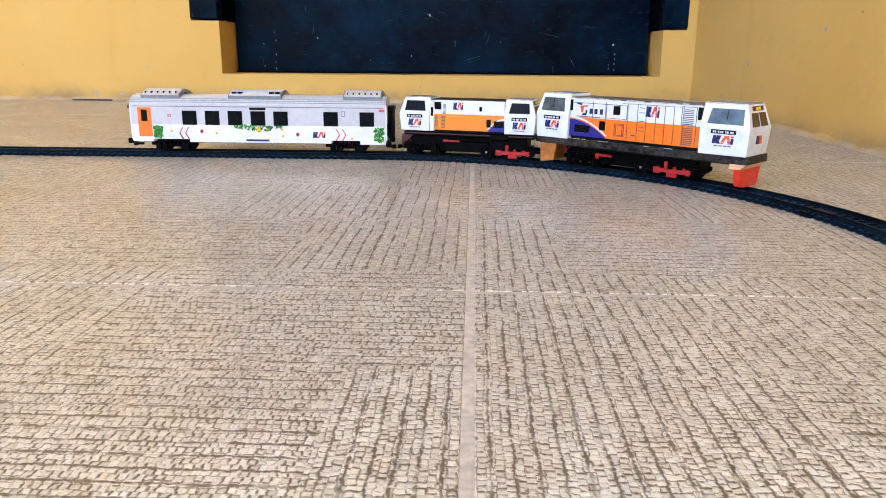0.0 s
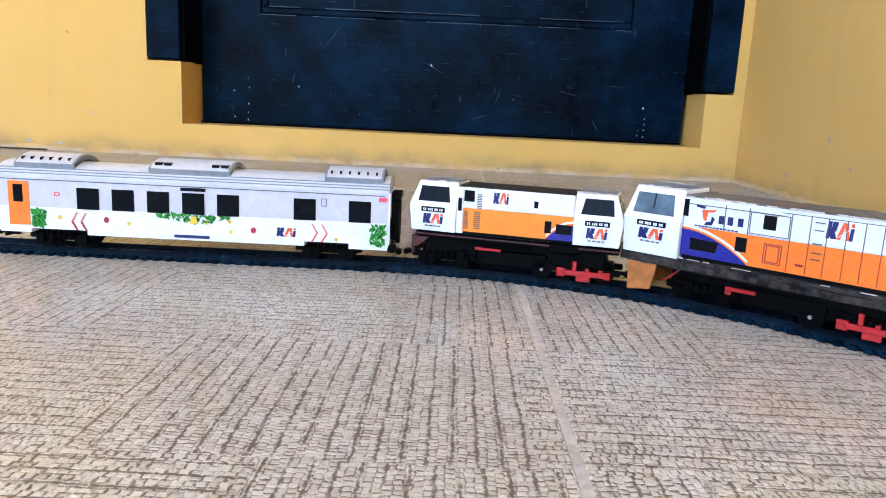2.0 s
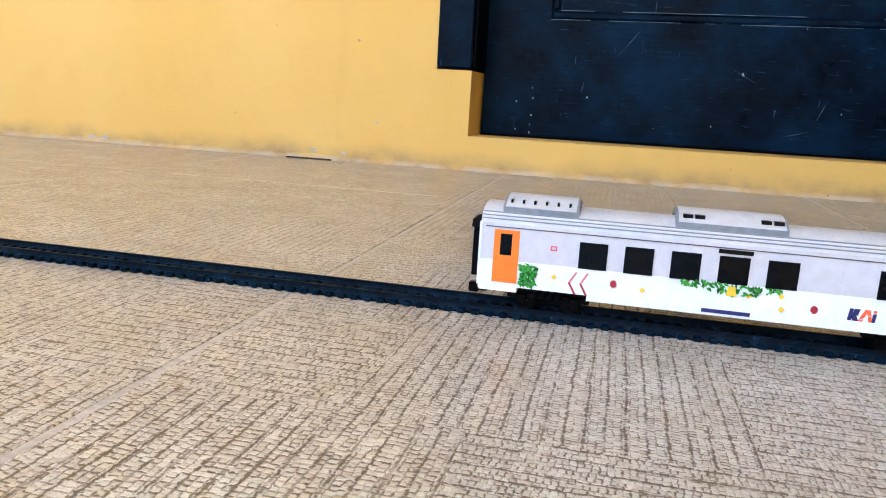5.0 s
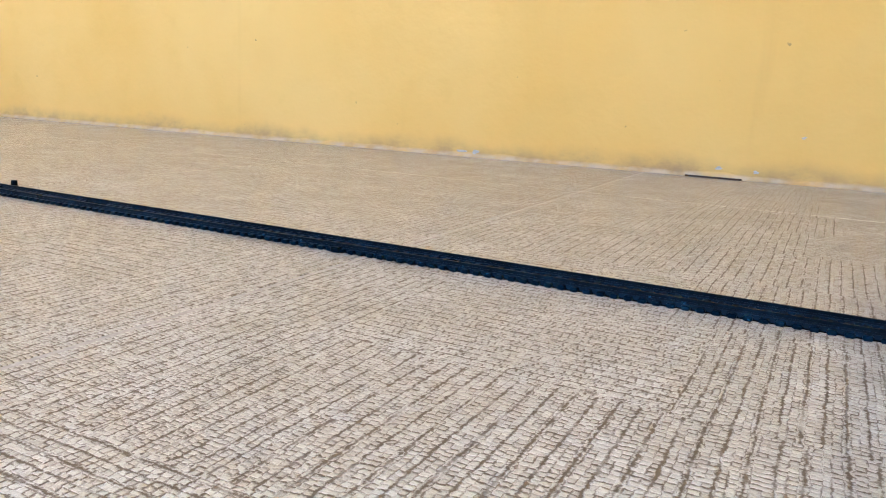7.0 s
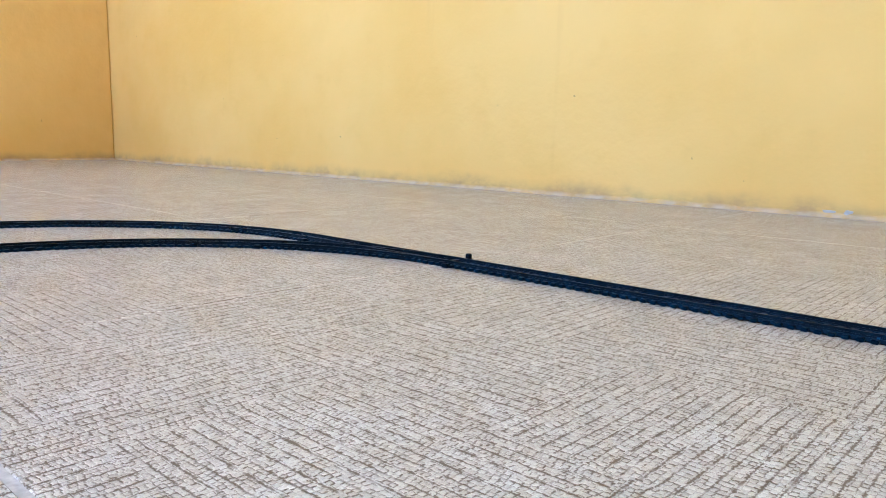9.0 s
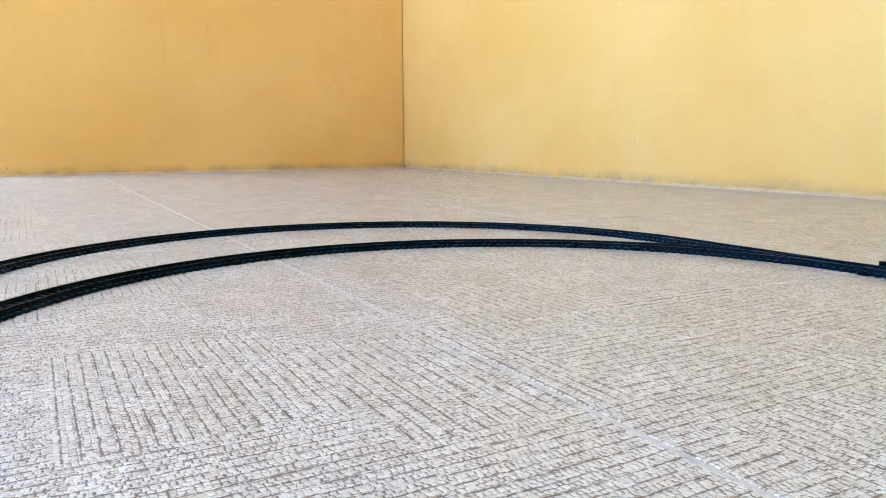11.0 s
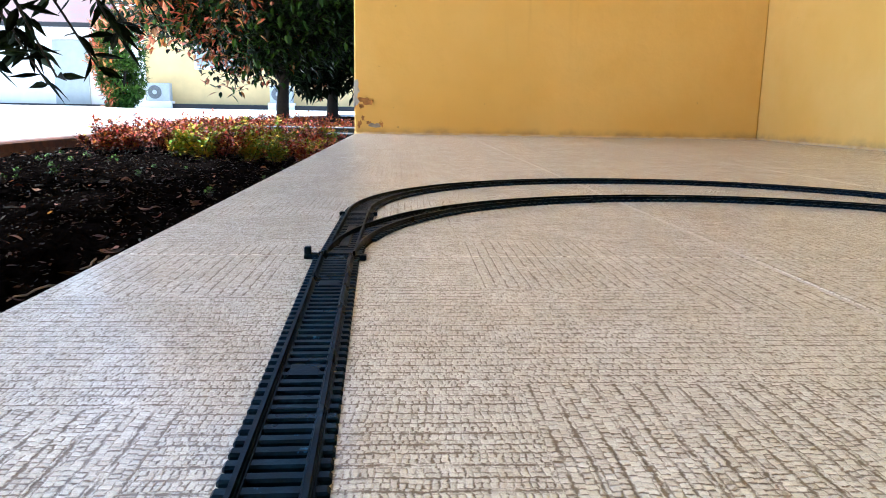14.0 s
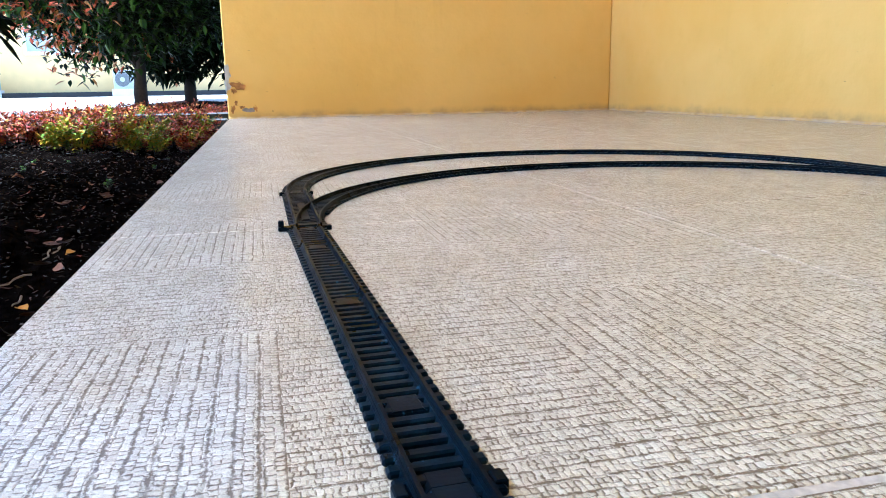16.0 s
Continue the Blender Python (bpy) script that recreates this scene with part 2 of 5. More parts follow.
def leaf_material(name, cols, rough=0.45):
    """Leaves whose colour changes from leaf to leaf."""
    k = Nodes(name, rough, spec=0.12 if rough < 0.6 else 0.04)
    r = k.t.nodes.new("ShaderNodeNewGeometry").outputs["Random Per Island"]
    n = k.t.nodes.new("ShaderNodeValToRGB")
    e = n.color_ramp.elements
    n.color_ramp.interpolation = 'CONSTANT'
    e[0].position, e[0].color = 0.0, (*cols[0], 1)
    e[1].position, e[1].color = 1.0 / len(cols), (*cols[1], 1)
    for i, c in enumerate(cols[2:], 2):
        el = e.new(i / len(cols))
        el.color = (*c, 1)
    k.put(n.inputs[0], r)
    g = k.noise(k.pos(), 60.0)
    col = k.mix(k.ramp(g, 0.3, 0.7, 0.0, 0.25), n.outputs[0], (0.03, 0.03, 0.012))
    k.b.inputs["Transmission Weight"].default_value = 0.0
    return k.done(col)


def plastic_track(name, low, high, spec=0.14):
    k = Nodes(name, 0.3, spec=spec)
    p = k.pos()
    # Blue patches put the sky's sheen on the plastic into its colour.
    sky_sheen = k.ramp(k.noise(p, 90.0, 5.0, 0.7), 0.42, 0.75, 0.0, 0.45)
    col = k.mix(sky_sheen, low, high)
    scuff = k.ramp(k.noise(p, 260.0, 3.0, 0.6), 0.66, 0.76, 0.0, 0.5)
    col = k.mix(scuff, col, tuple(min(0.4, 4.0 * v) for v in high))
    k.bump(k.noise(p, 700.0), 0.2, 0.0003)
    return k.done(col, k.ramp(k.noise(p, 35.0, 3.0), 0.3, 0.7, 0.26, 0.42))


def card(name, c, rough=0.32, spec=0.5):
    """Printed glossy paper on card."""
    k = Nodes(name, rough, spec=spec)
    p = k.pos("Object")
    f = k.noise(p, 160.0, 3.0)
    g = k.noise(p, 900.0, 2.0)
    col = k.mix(k.ramp(f, 0.3, 0.75), tuple(v * 0.9 for v in c), c)
    k.bump(k.noise(p, 70.0, 3.0), 0.25, 0.0012)
    return k.done(col, k.ramp(g, 0.3, 0.7, rough - 0.06, rough + 0.1))


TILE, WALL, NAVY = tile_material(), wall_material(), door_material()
GROUT = plain("grout", (0.52, 0.475, 0.42), 0.8, 0.15, 300.0)
EDGE = plain("porch_edge_concrete", (0.42, 0.39, 0.35), 0.8, 0.15, 60.0, bump=0.002)
PLASTER = plain("bare_plaster", (0.55, 0.53, 0.50), 0.85, 0.15, 90.0, bump=0.003)
CEIL = plain("ceiling_paint", (0.30, 0.29, 0.28), 0.7, 0.04, 6.0)
TRACK = plastic_track("track_plastic", (0.0009, 0.0038, 0.0085), (0.008, 0.024, 0.046), 0.04)
# Bed near black: the shade in the sleeper gaps is put into its colour.
BEDSHADE = plastic_track("track_bed_gap_shade", (0.0005, 0.0006, 0.0009), (0.0010, 0.0014, 0.0020), 0.01)
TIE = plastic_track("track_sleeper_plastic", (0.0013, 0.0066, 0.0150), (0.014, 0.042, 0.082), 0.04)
WHITE = card("white_print", (0.83, 0.86, 0.90))
ORANGE = card("orange_print", (0.90, 0.205, 0.008))
AMBER = card("amber_print", (0.90, 0.27, 0.012))
BLUE = card("blue_print", (0.014, 0.014, 0.26))
INK = card("navy_ink", (0.012, 0.014, 0.13))
BLACKINK = card("black_ink", (0.004, 0.004, 0.005), spec=0.1)
LINE = card("line_ink", (0.10, 0.09, 0.09))
LOGO = card("logo_orange", (0.78, 0.12, 0.03))
GREYCARD = card("grey_print", (0.60, 0.60, 0.66))
ROOFGREY = card("roof_grey", (0.60, 0.61, 0.65))
UNITGREY = plain("unit_grey", (0.23, 0.255, 0.29), 0.4, 0.1, 300.0)
DARKCARD = plain("scuffed_black_card", (0.006, 0.0055, 0.0055), 0.6, 0.45, 220.0, spec=0.12, bump=0.0004)
DECKCARD = plain("scuffed_grey_card", (0.045, 0.038, 0.034), 0.65, 0.55, 260.0, spec=0.15, bump=0.0005)
WORNROOF = plain("scuffed_brown_card", (0.17, 0.15, 0.14), 0.6, 0.35, 150.0, bump=0.0004)
TORN = plain("torn_card_edge", (0.62, 0.56, 0.5), 0.8, 0.2, 400.0)
UNDER = plain("black_moulded_plastic", (0.0013, 0.0013, 0.0016), 0.4, 0.3, 260.0, spec=0.05)
REDP = plain("red_plastic", (0.40, 0.012, 0.015), 0.38, 0.15, 200.0)
COWRED = plain("orange_red_paint", (0.80, 0.035, 0.012), 0.4, 0.12, 200.0)
WOOD = plain("thin_plywood", (0.52, 0.19, 0.035), 0.6, 0.2, 130.0, bump=0.0003)
PINE = plain("pale_pine", (0.72, 0.46, 0.26), 0.65, 0.15, 150.0)
GLASS = plain("dark_window_print", (0.002, 0.003, 0.005), 0.16, 0.3, 60.0, spec=0.10)
PALEGLASS = plain("teal_window_print", (0.085, 0.125, 0.145), 0.12, 0.3, 90.0)
BROWNGLASS = plain("brown_window_print", (0.07, 0.035, 0.015), 0.2, 0.2, 100.0)
STEEL = plain("wheel_metal", (0.35, 0.35, 0.36), 0.35, 0.15, 300.0, metal=1.0)
MAROON = plain("maroon_plastic", (0.055, 0.005, 0.008), 0.4, 0.2, 200.0)
YELLOW = card("yellow_print", (0.80, 0.55, 0.03))
PINK = card("pink_print", (0.72, 0.07, 0.12))
ROSE = card("rose_print", (0.62, 0.22, 0.26))
CRIMSON = card("crimson_print", (0.35, 0.015, 0.03))
FOIL = leaf_material("printed_foliage", [(0.03, 0.18, 0.02), (0.06, 0.30, 0.04), (0.02, 0.10, 0.015), (0.10, 0.36, 0.06)])

# ---------------------------------------------------------------- the porch
XW, XE, YS = -3.417, 0.389, -1.475            # west wall, east wall, open edge
GX = [-3.2 + 0.4 * i for i in range(9)]       # joints across
GY = [-1.078, -0.69, -0.30]                   # joints along

floor = solid("floor", boxes(((XW, YS + 0.004, -0.14), (XE, 0.0, -0.0004))), GROUT, "porch floor of beige woven-pattern tiles with pale grout", kind="structure")
step = solid("porch_edge", boxes(((XW - 0.2, YS - 0.004, -0.2), (XE - 0.001, YS + 0.004, -0.008)), bev=0.002), EDGE, "bare concrete face under the porch floor edge", kind="structure")


def wall_boxes(bs):
    """Wall pieces in one mesh, cut fine enough for soft plaster waves."""
    return boxes(*bs)


DX0, DX1, PX0, PX1 = -0.461, 0.333, -0.512, 0.374   # door opening between plinths, between wall faces
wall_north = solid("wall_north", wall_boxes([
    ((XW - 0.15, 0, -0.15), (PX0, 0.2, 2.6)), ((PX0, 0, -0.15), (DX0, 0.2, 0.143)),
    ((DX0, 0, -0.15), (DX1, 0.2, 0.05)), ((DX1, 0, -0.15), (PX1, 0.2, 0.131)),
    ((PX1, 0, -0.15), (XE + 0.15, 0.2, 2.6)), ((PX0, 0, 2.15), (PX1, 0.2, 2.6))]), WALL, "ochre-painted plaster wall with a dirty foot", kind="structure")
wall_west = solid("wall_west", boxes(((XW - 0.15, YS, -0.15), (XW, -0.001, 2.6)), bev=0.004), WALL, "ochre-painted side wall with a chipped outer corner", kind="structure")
# Beyond the porch edge the wall is added, unseen, to cut south-east light.
wall_east = solid("wall_east", boxes(((XE, -6.0, -0.15), (XE + 0.15, -0.001, 2.6)), bev=0.004), WALL, "ochre-painted side wall beside the door, run on unseen to block light", kind="structure")
solid("wall_behind_door", boxes(((PX0, 0.2, 0), (PX1, 0.24, 2.2))), DARKCARD, "dark backing behind the door", kind="structure")
# Unseen slab, run out south and east of the porch to block the sun.
shade_ceiling = solid("shade_ceiling", boxes(((XW - 0.2, -2.58, 2.6), (XE + 1.6, 0.25, 2.72))), CEIL, "unseen grey slab over porch and eaves, added to keep the sun off", kind="structure")

# a lumpy mortar fillet along the foot of the walls
def fillet(a, b, side, seed):
    rnd = random.Random(seed)
    bm = bmesh.new()
    n = int((Vector(b) - Vector(a)).length / 0.02)
    rows = []
    for i in range(n + 1):
        p = Vector(a).lerp(Vector(b), i / n)
        w, h = rnd.uniform(0.002, 0.006), rnd.uniform(0.004, 0.011)
        q = Vector(side)
        rows.append([bm.verts.new((*(p + q * o), z)) for o, z in ((-0.001, h), (w * 0.35, h * 0.6), (w, 0.0002))])
    for p, q in zip(rows, rows[1:]):
        for i in range(2):
            bm.faces.new((p[i], p[i + 1], q[i + 1], q[i]))
    bmesh.ops.recalc_face_normals(bm, faces=bm.faces)
    return bm


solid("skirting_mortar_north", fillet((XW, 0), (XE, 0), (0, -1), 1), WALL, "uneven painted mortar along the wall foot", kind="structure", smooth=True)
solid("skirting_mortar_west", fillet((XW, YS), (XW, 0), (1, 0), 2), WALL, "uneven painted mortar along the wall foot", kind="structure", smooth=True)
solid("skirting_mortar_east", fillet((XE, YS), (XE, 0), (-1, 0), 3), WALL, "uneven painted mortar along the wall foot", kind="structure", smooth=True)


def blob(bm, c, normal, r, thick, rnd, n=11):
    """A flat ragged patch on a surface."""
    nv = Vector(normal)
    a = Vector((0, 0, 1)) if abs(nv.z) < 0.5 else Vector((1, 0, 0))
    b = nv.cross(a)
    ring = []
    for i in range(n):
        t = 2 * math.pi * i / n
        k = r * rnd.uniform(0.6, 1.15)
        ring.append(Vector(c) + a * math.cos(t) * k + b * math.sin(t) * k * rnd.uniform(0.6, 1.0))
    low = [bm.verts.new(p - nv * 0.001) for p in ring]
    top = [bm.verts.new(p + nv * thick) for p in ring]
    bm.faces.new(top)
    for i in range(n):
        bm.faces.new((low[i], low[(i + 1) % n], top[(i + 1) % n], top[i]))
    bmesh.ops.recalc_face_normals(bm, faces=bm.faces)


def ragged(bm, c, normal, ra, rb, thick, rnd, n=30):
    """A flat patch with a torn outline: ra along the wall, rb up."""
    nv = Vector(normal)
    up = Vector((0, 0, 1))
    b = nv.cross(up)
    ph = [rnd.uniform(0, 6.28) for _ in range(4)]
    ring = []
    for i in range(n):
        t = 2 * math.pi * i / n
        k = 1 + 0.22 * math.sin(2 * t + ph[0]) + 0.18 * math.sin(3 * t + ph[1]) + 0.12 * math.sin(5 * t + ph[2]) + rnd.uniform(-0.13, 0.13)
        ring.append(Vector(c) + up * math.sin(t) * k * rb + b * math.cos(t) * k * ra)
    low = [bm.verts.new(p - nv * 0.002) for p in ring]
    top = [bm.verts.new(p + nv * thick) for p in ring]
    mid = bm.verts.new(Vector(c) + nv * thick * rnd.uniform(0.5, 1.4))
    for i in range(n):
        bm.faces.new((low[i], low[(i + 1) % n], top[(i + 1) % n], top[i]))
        bm.faces.new((top[i], top[(i + 1) % n], mid))
    bmesh.ops.recalc_face_normals(bm, faces=bm.faces)


rnd = random.Random(5)
bm = bmesh.new()
for y, z, a, b in ((0.007, 0.150, 0.010, 0.026), (0.005, 0.115, 0.009, 0.022), (0.009, 0.178, 0.006, 0.012)):
    ragged(bm, (XW, YS + y, z), (1, 0, 0), a, b, 0.0012, rnd)
    ragged(bm, (XW - y, YS, z), (0, -1, 0), a, b, 0.0012, rnd)
part("bare_patch", bm, PLASTER, wall_west, "bare pale plaster where paint fell off")
bm = bmesh.new()
ragged(bm, (XW, YS + 0.072, 0.030), (1, 0, 0), 0.018, 0.010, 0.0010, rnd)
part("bare_patch", bm, plain("grey_plaster", (0.30, 0.27, 0.25), 0.85, 0.2, 90.0), wall_west, "grey bare plaster low on the wall")
RUST = plain("flaked_paint", (0.50, 0.22, 0.05), 0.6, 0.3, 60.0, bump=0.002)
for y, z, a, b in ((0.036, 0.116, 0.020, 0.012), (0.056, 0.112, 0.010, 0.012), (0.024, 0.096, 0.008, 0.009), (0.050, 0.040, 0.007, 0.006), (0.096, 0.036, 0.006, 0.011), (0.018, 0.034, 0.007, 0.013), (0.030, 0.056, 0.006, 0.007)):
    bm = bmesh.new()
    ragged(bm, (XW, YS + y, z), (1, 0, 0), a, b, 0.0022, rnd, 22)
    part("peeling_flake", bm, RUST, wall_west, "curled rusty flake of paint")
for y, z, a, b in ((0.062, 0.122, 0.007, 0.004), (0.040, 0.132, 0.008, 0.003), (0.074, 0.021, 0.016, 0.0025), (0.094, 0.045, 0.003, 0.006), (0.017, 0.085, 0.004, 0.012)):
    bm = bmesh.new()
    ragged(bm, (XW, YS + y, z), (1, 0, 0), a, b, 0.004, rnd, 16)
    part("lifted_rim", bm, WALL, wall_west, "lifted pale rim of paint")
bm = bmesh.new()
for y, z, r in ((-0.276, 0.079, 0.004), (-0.33, 0.05, 0.0025), (-0.5, 0.12, 0.003), (-0.18, 0.03, 0.004)):
    blob(bm, (XE, y, z), (-1, 0, 0), r, 0.0006, rnd, 8)
part("paint_chip", bm, PLASTER, wall_east, "small pale chips")
bm = bmesh.new()
for x, z, r in ((-0.652, 0.012, 0.005), (-0.60, 0.061, 0.004), (-1.095, 0.008, 0.009), (-1.07, 0.009, 0.008), (-0.70, 0.014, 0.006)):
    ragged(bm, (x, 0, z), (0, -1, 0), r * 0.8, r * 0.35, 0.0012 if z < 0.05 else 0.0004, rnd, 14)
part("pale_chip", bm, PLASTER, wall_north, "small pale plaster chips")
solid("thin_stick", boxes(((-0.742, -0.0115, 0.0), (-0.668, -0.0085, 0.0025))), plain("dry_stick", (0.05, 0.03, 0.02), 0.8), "thin dry brown stick lying at the wall foot", "stick")

# door with its posts
door = thing("door_1", "closed navy-painted wooden panel door, scratched and chipped", "door")
door["kind"] = "structure"
part("door_post", boxes(((PX0, -0.004, 0.146), (DX0, 0.1, 2.15)), bev=0.002), NAVY, door)
part("door_post", boxes(((DX1 - 0.004, -0.004, 0.134), (PX1, 0.1, 2.15)), bev=0.002), NAVY, door)
part("door_head", boxes(((DX0, -0.004, 2.08), (DX1 - 0.004, 0.1, 2.15)), bev=0.002), NAVY, door)
YD = 0.086
# Black sheets and strip: shade of the reveals and door gap as colour.
SHADEBLACK = plain("black_jamb_shade", (0.0012, 0.0016, 0.0024), 0.5, 0.3, 60.0, spec=0.03)
part("jamb_shade_sheet", boxes(((DX0 + 0.0005, 0.006, 0.147), (DX0 + 0.004, YD - 0.001, 2.078))), SHADEBLACK, door, "black sheet standing in for shade on the opening side")
part("jamb_shade_sheet", boxes(((DX1 - 0.008, 0.006, 0.135), (DX1 - 0.0045, YD - 0.001, 2.078))), SHADEBLACK, door, "black sheet standing in for shade on the opening side")
part("gap_shade_strip", boxes(((DX0 + 0.004, YD - 0.012, 0.0502), (DX1 - 0.008, YD + 0.004, 0.0535))), SHADEBLACK, door, "black strip standing in for shade under the door")
leaf = part("door_leaf", boxes(((DX0 + 0.002, YD + 0.008, 0.052), (DX1 - 0.006, YD + 0.034, 2.078))), NAVY, door)
for lo, hi in (((DX0 + 0.003, 0.054), (DX0 + 0.098, 2.076)), ((DX1 - 0.100, 0.054), (DX1 - 0.007, 2.076))):
    part("stile", boxes(((lo[0], YD, lo[1]), (hi[0], YD + 0.02, hi[1]))), NAVY, leaf)
for z0, z1 in ((0.054, 0.226), (0.88, 1.02), (1.95, 2.076)):
    part("rail", boxes(((DX0 + 0.098, YD, z0), (DX1 - 0.1, YD + 0.02, z1))), NAVY, leaf)
for z0, z1 in ((0.2265, 0.8795), (1.0205, 1.9495)):
    x0, x1 = DX0 + 0.0985, DX1 - 0.1005
    bm = boxes(((x0, YD + 0.003, z0), (x1, YD + 0.02, z0 + 0.012)), ((x0, YD + 0.003, z1 - 0.012), (x1, YD + 0.02, z1)), ((x0, YD + 0.003, z0 + 0.0125), (x0 + 0.012, YD + 0.02, z1 - 0.0125)), ((x1 - 0.012, YD + 0.003, z0 + 0.0125), (x1, YD + 0.02, z1 - 0.0125)), bev=0.003)
    part("panel_moulding", bm, NAVY, leaf)
    part("panel", boxes(((x0 + 0.05, YD + 0.003, z0 + 0.05), (x1 - 0.05, YD + 0.02, z1 - 0.05)), bev=0.004), NAVY, leaf)
WORNBLUE = plain("worn_blue_edge", (0.10, 0.15, 0.20), 0.6, 0.4, 90.0)
r = random.Random(12)
for x0, x1, z in ((DX0 + 0.0985, DX1 - 0.1005, 0.2262), (DX0 + 0.112, DX1 - 0.114, 0.2392)):
    bm = bmesh.new()
    x = x0
    while x < x1 - 0.01:
        d = min(r.uniform(0.01, 0.07), x1 - x)
        if r.random() < 0.8:
            h = r.uniform(0.0004, 0.0011)
            box(bm, (x, YD - 0.0006, z - h), (x + d, YD + 0.004, z))
        x += d
    part("worn_edge", bm, WORNBLUE, leaf, "pale rubbed paint edge")["kind"] = "stuff"
for x, z, l, a in ((-0.26, 0.178, 0.05, 52), (-0.10, 0.165, 0.04, -28), (0.02, 0.10, 0.03, 70), (0.12, 0.128, 0.045, -12), (-0.02, 0.075, 0.035, 15), (0.18, 0.085, 0.025, -60), (-0.31, 0.12, 0.02, 80)):
    bm = bmesh.new()
    c, s = math.cos(radians(a)), math.sin(radians(a))
    prism(bm, [(x, z), (x + l * c * 0.5 + 0.0006 * s, z + l * s * 0.5 - 0.0006 * c), (x + l * c, z + l * s), (x + l * c * 0.5, z + l * s * 0.5)], 1, YD - 0.0003, YD + 0.002)
    part("scratch", bm, WORNBLUE, leaf, "thin pale scratch in the paint")
bm = bmesh.new()
for x, z, r in ((-0.383, 0.058, 0.002), (-0.383, 0.07, 0.0015), (-0.382, 0.084, 0.002), (-0.381, 0.11, 0.0015), (-0.405, 0.062, 0.002), (-0.406, 0.104, 0.002), (-0.383, 0.125, 0.0012),
                (0.266, 0.06, 0.0018), (0.266, 0.071, 0.0018), (0.266, 0.08, 0.0015), (0.266, 0.089, 0.0018), (0.262, 0.106, 0.003), (0.256, 0.062, 0.0015), (0.256, 0.07, 0.0012), (-0.085, 0.158, 0.003), (-0.3, 0.115, 0.0022), (-0.12, 0.083, 0.0015), (0.05, 0.11, 0.0012), (-0.2, 0.075, 0.001)):
    ragged(bm, (x, YD, z), (0, -1, 0), r * 0.45, r * 0.7, 0.0004, rnd, 9)
part("paint_chip", bm, plain("pale_chip", (0.5, 0.54, 0.58), 0.6), leaf, "small pale paint chips")


# ---------------------------------------------------------------- the track
R, CY = 0.3185, -1.0185
XA, XI, XO = -0.09, -1.187, -1.374            # centres of the east, inner and outer west arcs
YN, YSO = CY + R, CY - R
GAUGE, PITCH = 0.0172, 0.0070
RAIL = 0.0052                                 # top of the rails


def straight(x0, x1, y, n=2):
    a = 0.0 if x1 > x0 else math.pi
    return [(x0 + (x1 - x0) * i / (n - 1), y, a) for i in range(n)]


def arc(cx, d0, d1, n=19):
    """Points on a circle round (cx, CY), from d0 to d1 degrees counted from east."""
    s = 1 if d1 > d0 else -1
    out = []
    for i in range(n):
        t = radians(d0 + (d1 - d0) * i / (n - 1))
        out.append((cx + R * math.cos(t), CY + R * math.sin(t), t + s * math.pi / 2))
    return out


def along(pts, step):
    """Places every step metres along a path."""
    out, left = [], step / 2
    for (x0, y0, a0), (x1, y1, a1) in zip(pts, pts[1:]):
        d = math.hypot(x1 - x0, y1 - y0)
        while left < d:
            f = left / d
            out.append((x0 + (x1 - x0) * f, y0 + (y1 - y0) * f, a0 + (a1 - a0) * f))
            left += step
        left -= d
    return out


SLEEPER = mesh("sleeper", boxes(((-0.0022, -0.0137, 0), (0.0022, 0.0137, 0.0024)), bev=0.0007), TIE)
CLIP = mesh("clip", boxes(((-0.0032, -0.0018, 0), (0.0032, 0.0018, 0.0034)), bev=0.0005), TRACK)


def put_shared(name, me, parent, x, y, a, z=0.0):
    ob = new(name, me)
    ob.parent = parent
    ob.matrix_local = Matrix.Translation((x, y, z)) @ Matrix.Rotation(a, 4, 'Z')
    return ob


def track_section(pts, label):
    t = thing("toy_track_section", label, "toy track", group="toy railway track")
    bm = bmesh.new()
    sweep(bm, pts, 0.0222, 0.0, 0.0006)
    part("track_bed", bm, BEDSHADE, t)
    for s in (-1, 1):
        bm = bmesh.new()
        sweep(bm, pts, 0.0048, 0.0006, 0.0027, s * GAUGE / 2)
        part("rail_foot", bm, TIE, t)
        bm = bmesh.new()
        sweep(bm, pts, 0.0030, 0.0024, 0.0036, s * GAUGE / 2)
        sweep(bm, pts, 0.0018, 0.0032, RAIL, s * GAUGE / 2)
        part("rail", bm, TRACK, t)
    for x, y, a in along(pts, PITCH):
        put_shared("sleeper", SLEEPER, t, x, y, a)
    for (x, y, a), s in ((pts[0], 1), (pts[-1], -1)):
        bm = bmesh.new()
        sweep(bm, [(x + s * d * math.cos(a), y + s * d * math.sin(a), a) for d in ((0.0002, 0.0076) if s > 0 else (0.0076, 0.0002))], 0.0136, 0.0006, 0.00252)
        part("end_plate", bm, TIE, t)
    sl = along(pts, PITCH)
    for f in (0.19, 0.525, 0.858) if len(sl) > 40 else (0.5,):
        i = int(f * len(sl))
        x, y, a = ((u + v) / 2 for u, v in zip(sl[i], sl[i + 1]))
        bm = bmesh.new()
        sweep(bm, [(x + d * math.cos(a), y + d * math.sin(a), a) for d in (-0.0055, 0.0055)], 0.0136, 0.0006, 0.00252)
        part("spacer_plate", bm, TIE, t)
    for (x, y, a), s in ((pts[0], 1), (pts[-1], -1)):
        put_shared("joint_clip", CLIP, t, x - math.sin(a) * s * 0.0128, y + math.cos(a) * s * 0.0128, a)
    return t


